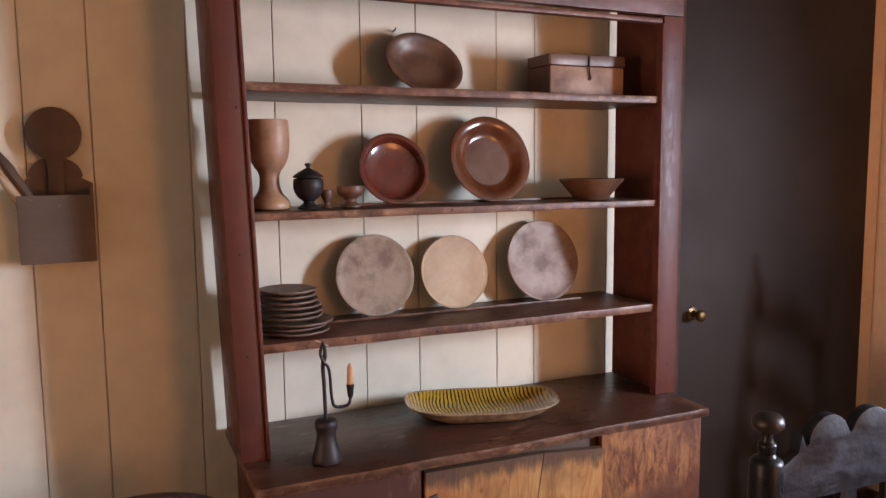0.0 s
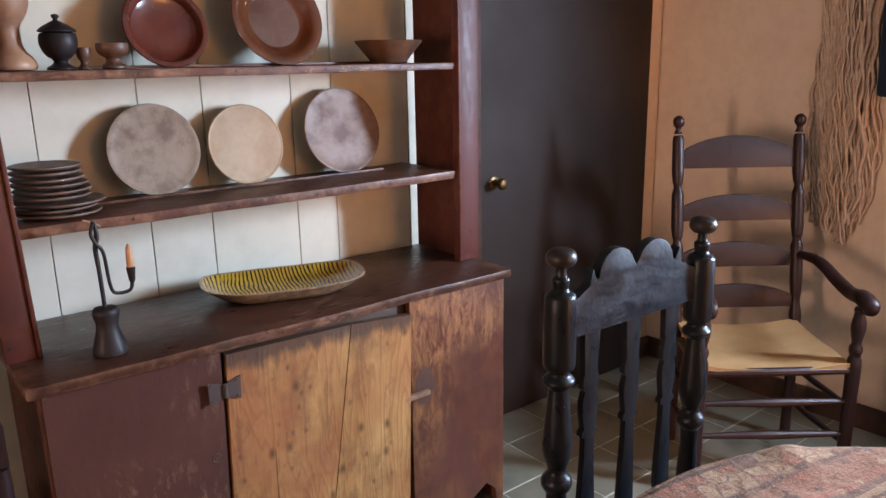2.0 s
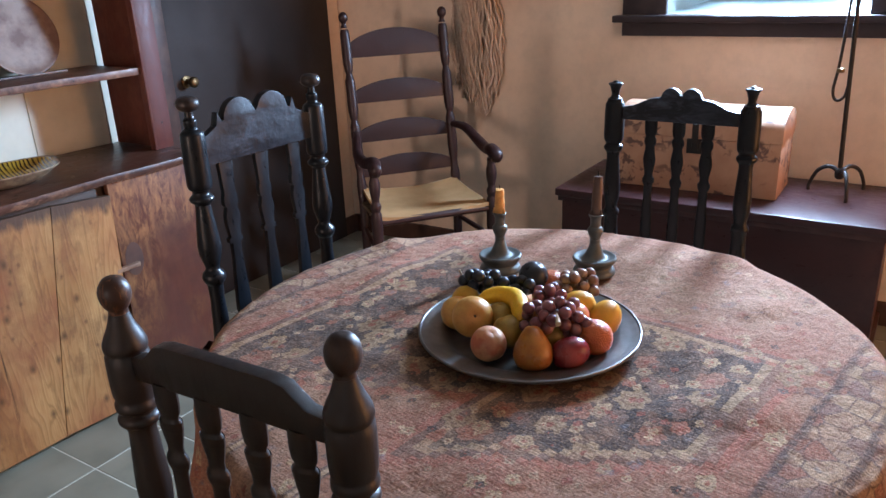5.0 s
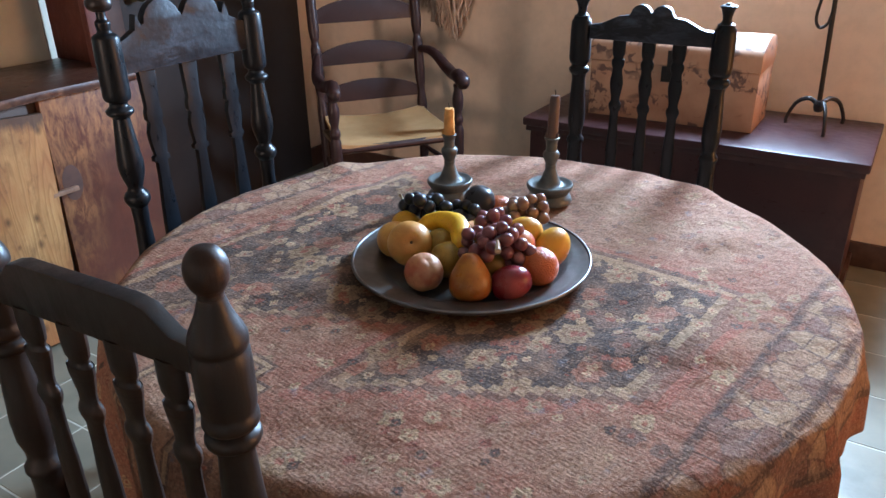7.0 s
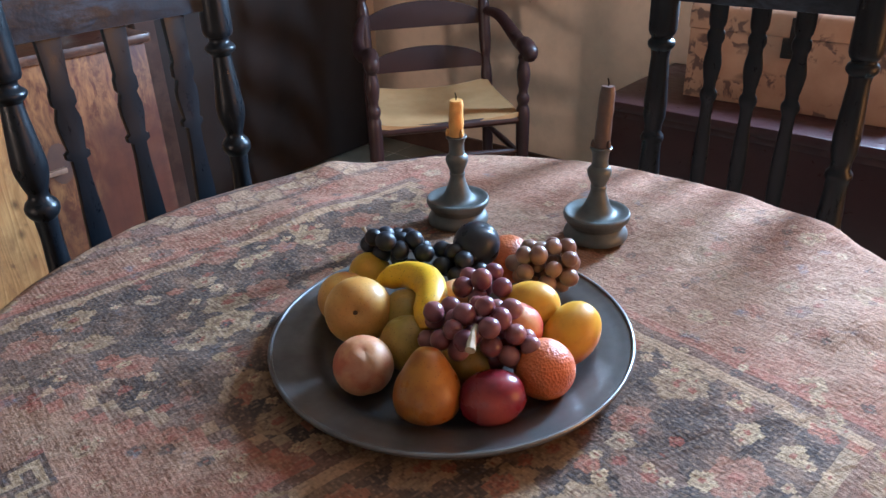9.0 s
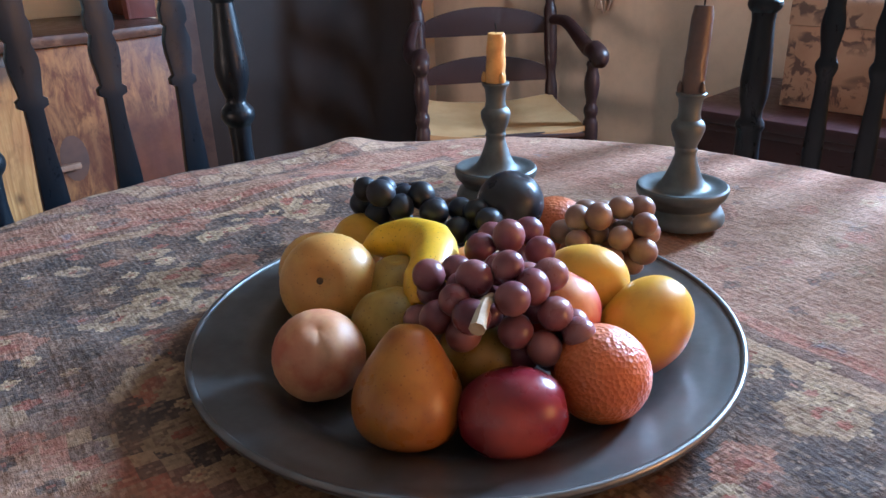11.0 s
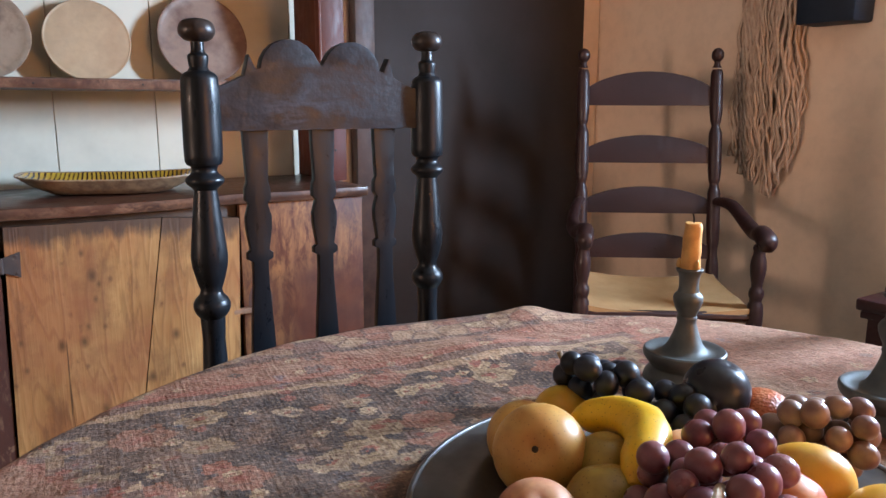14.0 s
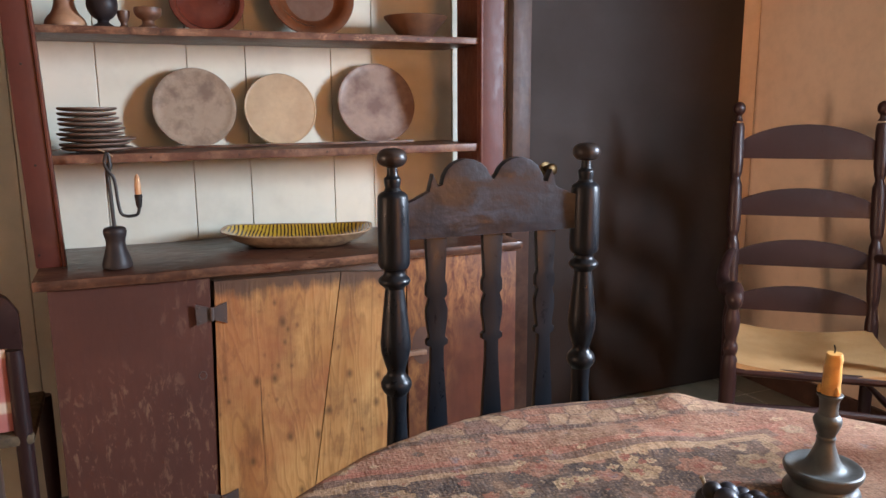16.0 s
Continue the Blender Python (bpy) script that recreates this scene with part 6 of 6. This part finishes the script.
part("lock", boxed((-TD - 0.012, -0.030, 0.150), (-TD - 0.0035, 0.030, 0.205), 0.002), IRON, trunk, "dark iron lock plate")
part("hasp", boxed((-TD - 0.016, -0.012, 0.165), (-TD - 0.0125, 0.012, 0.262), 0.0015), IRON, trunk)

# Iron candle stand on the chest: rod, spring loop and three arched feet.
st = thing("iron_candle_stand", (3.86, 1.005, 0.5735), "wrought-iron candle stand with arched tripod feet", "candle stand")
part("rod", bar([(0, 0, 0.075), (0.004, 0.012, 0.40), (0.006, 0.024, 0.80), (0.008, 0.034, 1.18)], [0.0085, 0.008, 0.0075, 0.006], 10, 4), IRON, st)
for k, (a, r) in enumerate(((200, 0.115), (80, 0.10), (320, 0.12))):
    d = Vector((math.cos(radians(a)), math.sin(radians(a)), 0))
    part("foot", bar([Vector((0, 0, 0.085)), d * r * 0.35 + Vector((0, 0, 0.105)), d * r * 0.75 + Vector((0, 0, 0.085)), d * r + Vector((0, 0, 0.03)), d * r + Vector((0, 0, 0.007))], [0.008, 0.008, 0.007, 0.006, 0.0065], 8), IRON, st, "arched iron foot")
part("loop", bar([(0.0, 0.030, 0.84), (0.0, 0.040, 0.72), (0.0, 0.050, 0.48), (0.0, 0.060, 0.38), (0.0, 0.045, 0.345), (0.0, 0.022, 0.36), (0.002, 0.014, 0.40)], 0.0052, 8), IRON, st)
part("loop", bar([(0.0, 0.030, 0.84), (0.0, 0.020, 0.86), (0.004, 0.020, 0.84)], 0.0048, 8), IRON, st)
part("boss", turned([(0, 0.44), (0.012, 0.442), (0.014, 0.450), (0.012, 0.458), (0, 0.46)], 12, (0, 0.044, 0)), BRASS, st)
part("hub", turned([(0, 0.060), (0.014, 0.064), (0.018, 0.080), (0.016, 0.096), (0.009, 0.106), (0, 0.108)], 14), IRON, st)

# Hanks of flax on the wall, and a blue-black tin box above.
for k, (yy, zl, w, tx) in enumerate(((2.585, 0.745, 0.082, 0.035), (2.690, 0.80, 0.062, 0.022))):
    hk = thing("flax_hank", (X1 - tx - 0.012, yy, 1.55), "natural tan hank of flax yarn hung on the wall", "yarn", "hanks of flax")
    rng = random.Random(11 + k)
    bm = bmesh.new()
    for j in range(64):
        a = rng.uniform(-1, 1)
        b = rng.uniform(-1, 1)
        end = -(1.55 - zl) + 0.10 * a * a + rng.uniform(-0.01, 0.07)
        fast, slow, turn = rng.uniform(38, 62), rng.uniform(7, 12), rng.uniform(0, 6.28)
        pts = []
        for f in np.linspace(0, 1, 44):
            wid = w * (0.62 + 0.42 * f) * (1 + 0.20 * math.sin(8 * f + k + 2 * b) - 0.35 * max(0.0, f - 0.86) / 0.14)
            kink = 0.35 + 0.65 * f
            pts.append(Vector((b * tx * 0.75 + kink * 0.007 * math.cos(fast * f + turn), a * wid + kink * 0.009 * math.sin(fast * f + turn) + 0.014 * math.sin(slow * f + turn) * f, 0.55 + (end - 0.55) * f)))
        tube(bm, pts, rng.uniform(0.0035, 0.0075), 5)
    part("skein", bm, YARN, hk, "kinked flax yarn", smooth=80)["kind"] = "stuff"
    part("peg", bar([(tx + 0.010, 0, 0.556), (0, 0, 0.556), (-tx, 0, 0.562)], 0.007, 8, 3), TRIM_BROWN, hk)
tin = thing("wall_tin", (X1 - 0.062, 2.392, 1.315), "blue-black tin candle box hung on the wall", "tin box")
bm = boxed((-0.058, -0.102, 0.0), (0.060, 0.102, 0.34), 0.012)
for v in bm.verts:
    v.co.y *= 0.94 + 0.1 * v.co.z / 0.34
part("body", bm, NAVY, tin)
part("rim", boxed((-0.062, -0.112, 0.3405), (0.060, 0.112, 0.352), 0.004), NAVY, tin)

# ---- floor tiles ----
PX, PY = 0.2535, 0.243
rng = random.Random(4)
shapes = []
for k in range(5):
    bm = boxed((-PX / 2 + 0.0028, -PY / 2 + 0.0028, -0.0039), (PX / 2 - 0.0028, PY / 2 - 0.0028, 0.0), 0.0008, 0.0004, 1)
    me = bpy.data.meshes.new("tile")
    bm.to_mesh(me)
    bm.free()
    me.materials.append(TILE)
    shapes.append(me)
rest = bmesh.new()
count = 0
for i in range(-14, 10):
    for j in range(-19, 4):
        cx, cy = 1.892 + PX * (i + 0.5), 2.778 + PY * (j + 0.5)
        if not (X0 + 0.05 < cx < X1 - 0.02 and Y0 + 0.05 < cy < Y1 + 0.06):
            continue
        if cx > 0.4 and cy > 0.2:
            t = new("tile", shapes[(i * 7 + j * 3) % 5])
            t.parent = floor
            t.location = (cx, cy, 0.0005 * rng.random())
            count += 1
        else:
            box(rest, (cx - PX / 2 + 0.0028, cy - PY / 2 + 0.0028, -0.0039), (cx + PX / 2 - 0.0028, cy + PY / 2 - 0.0028, 0.0))
ob = part("far_tiles", rest, TILE, floor)
ob["kind"] = "stuff"
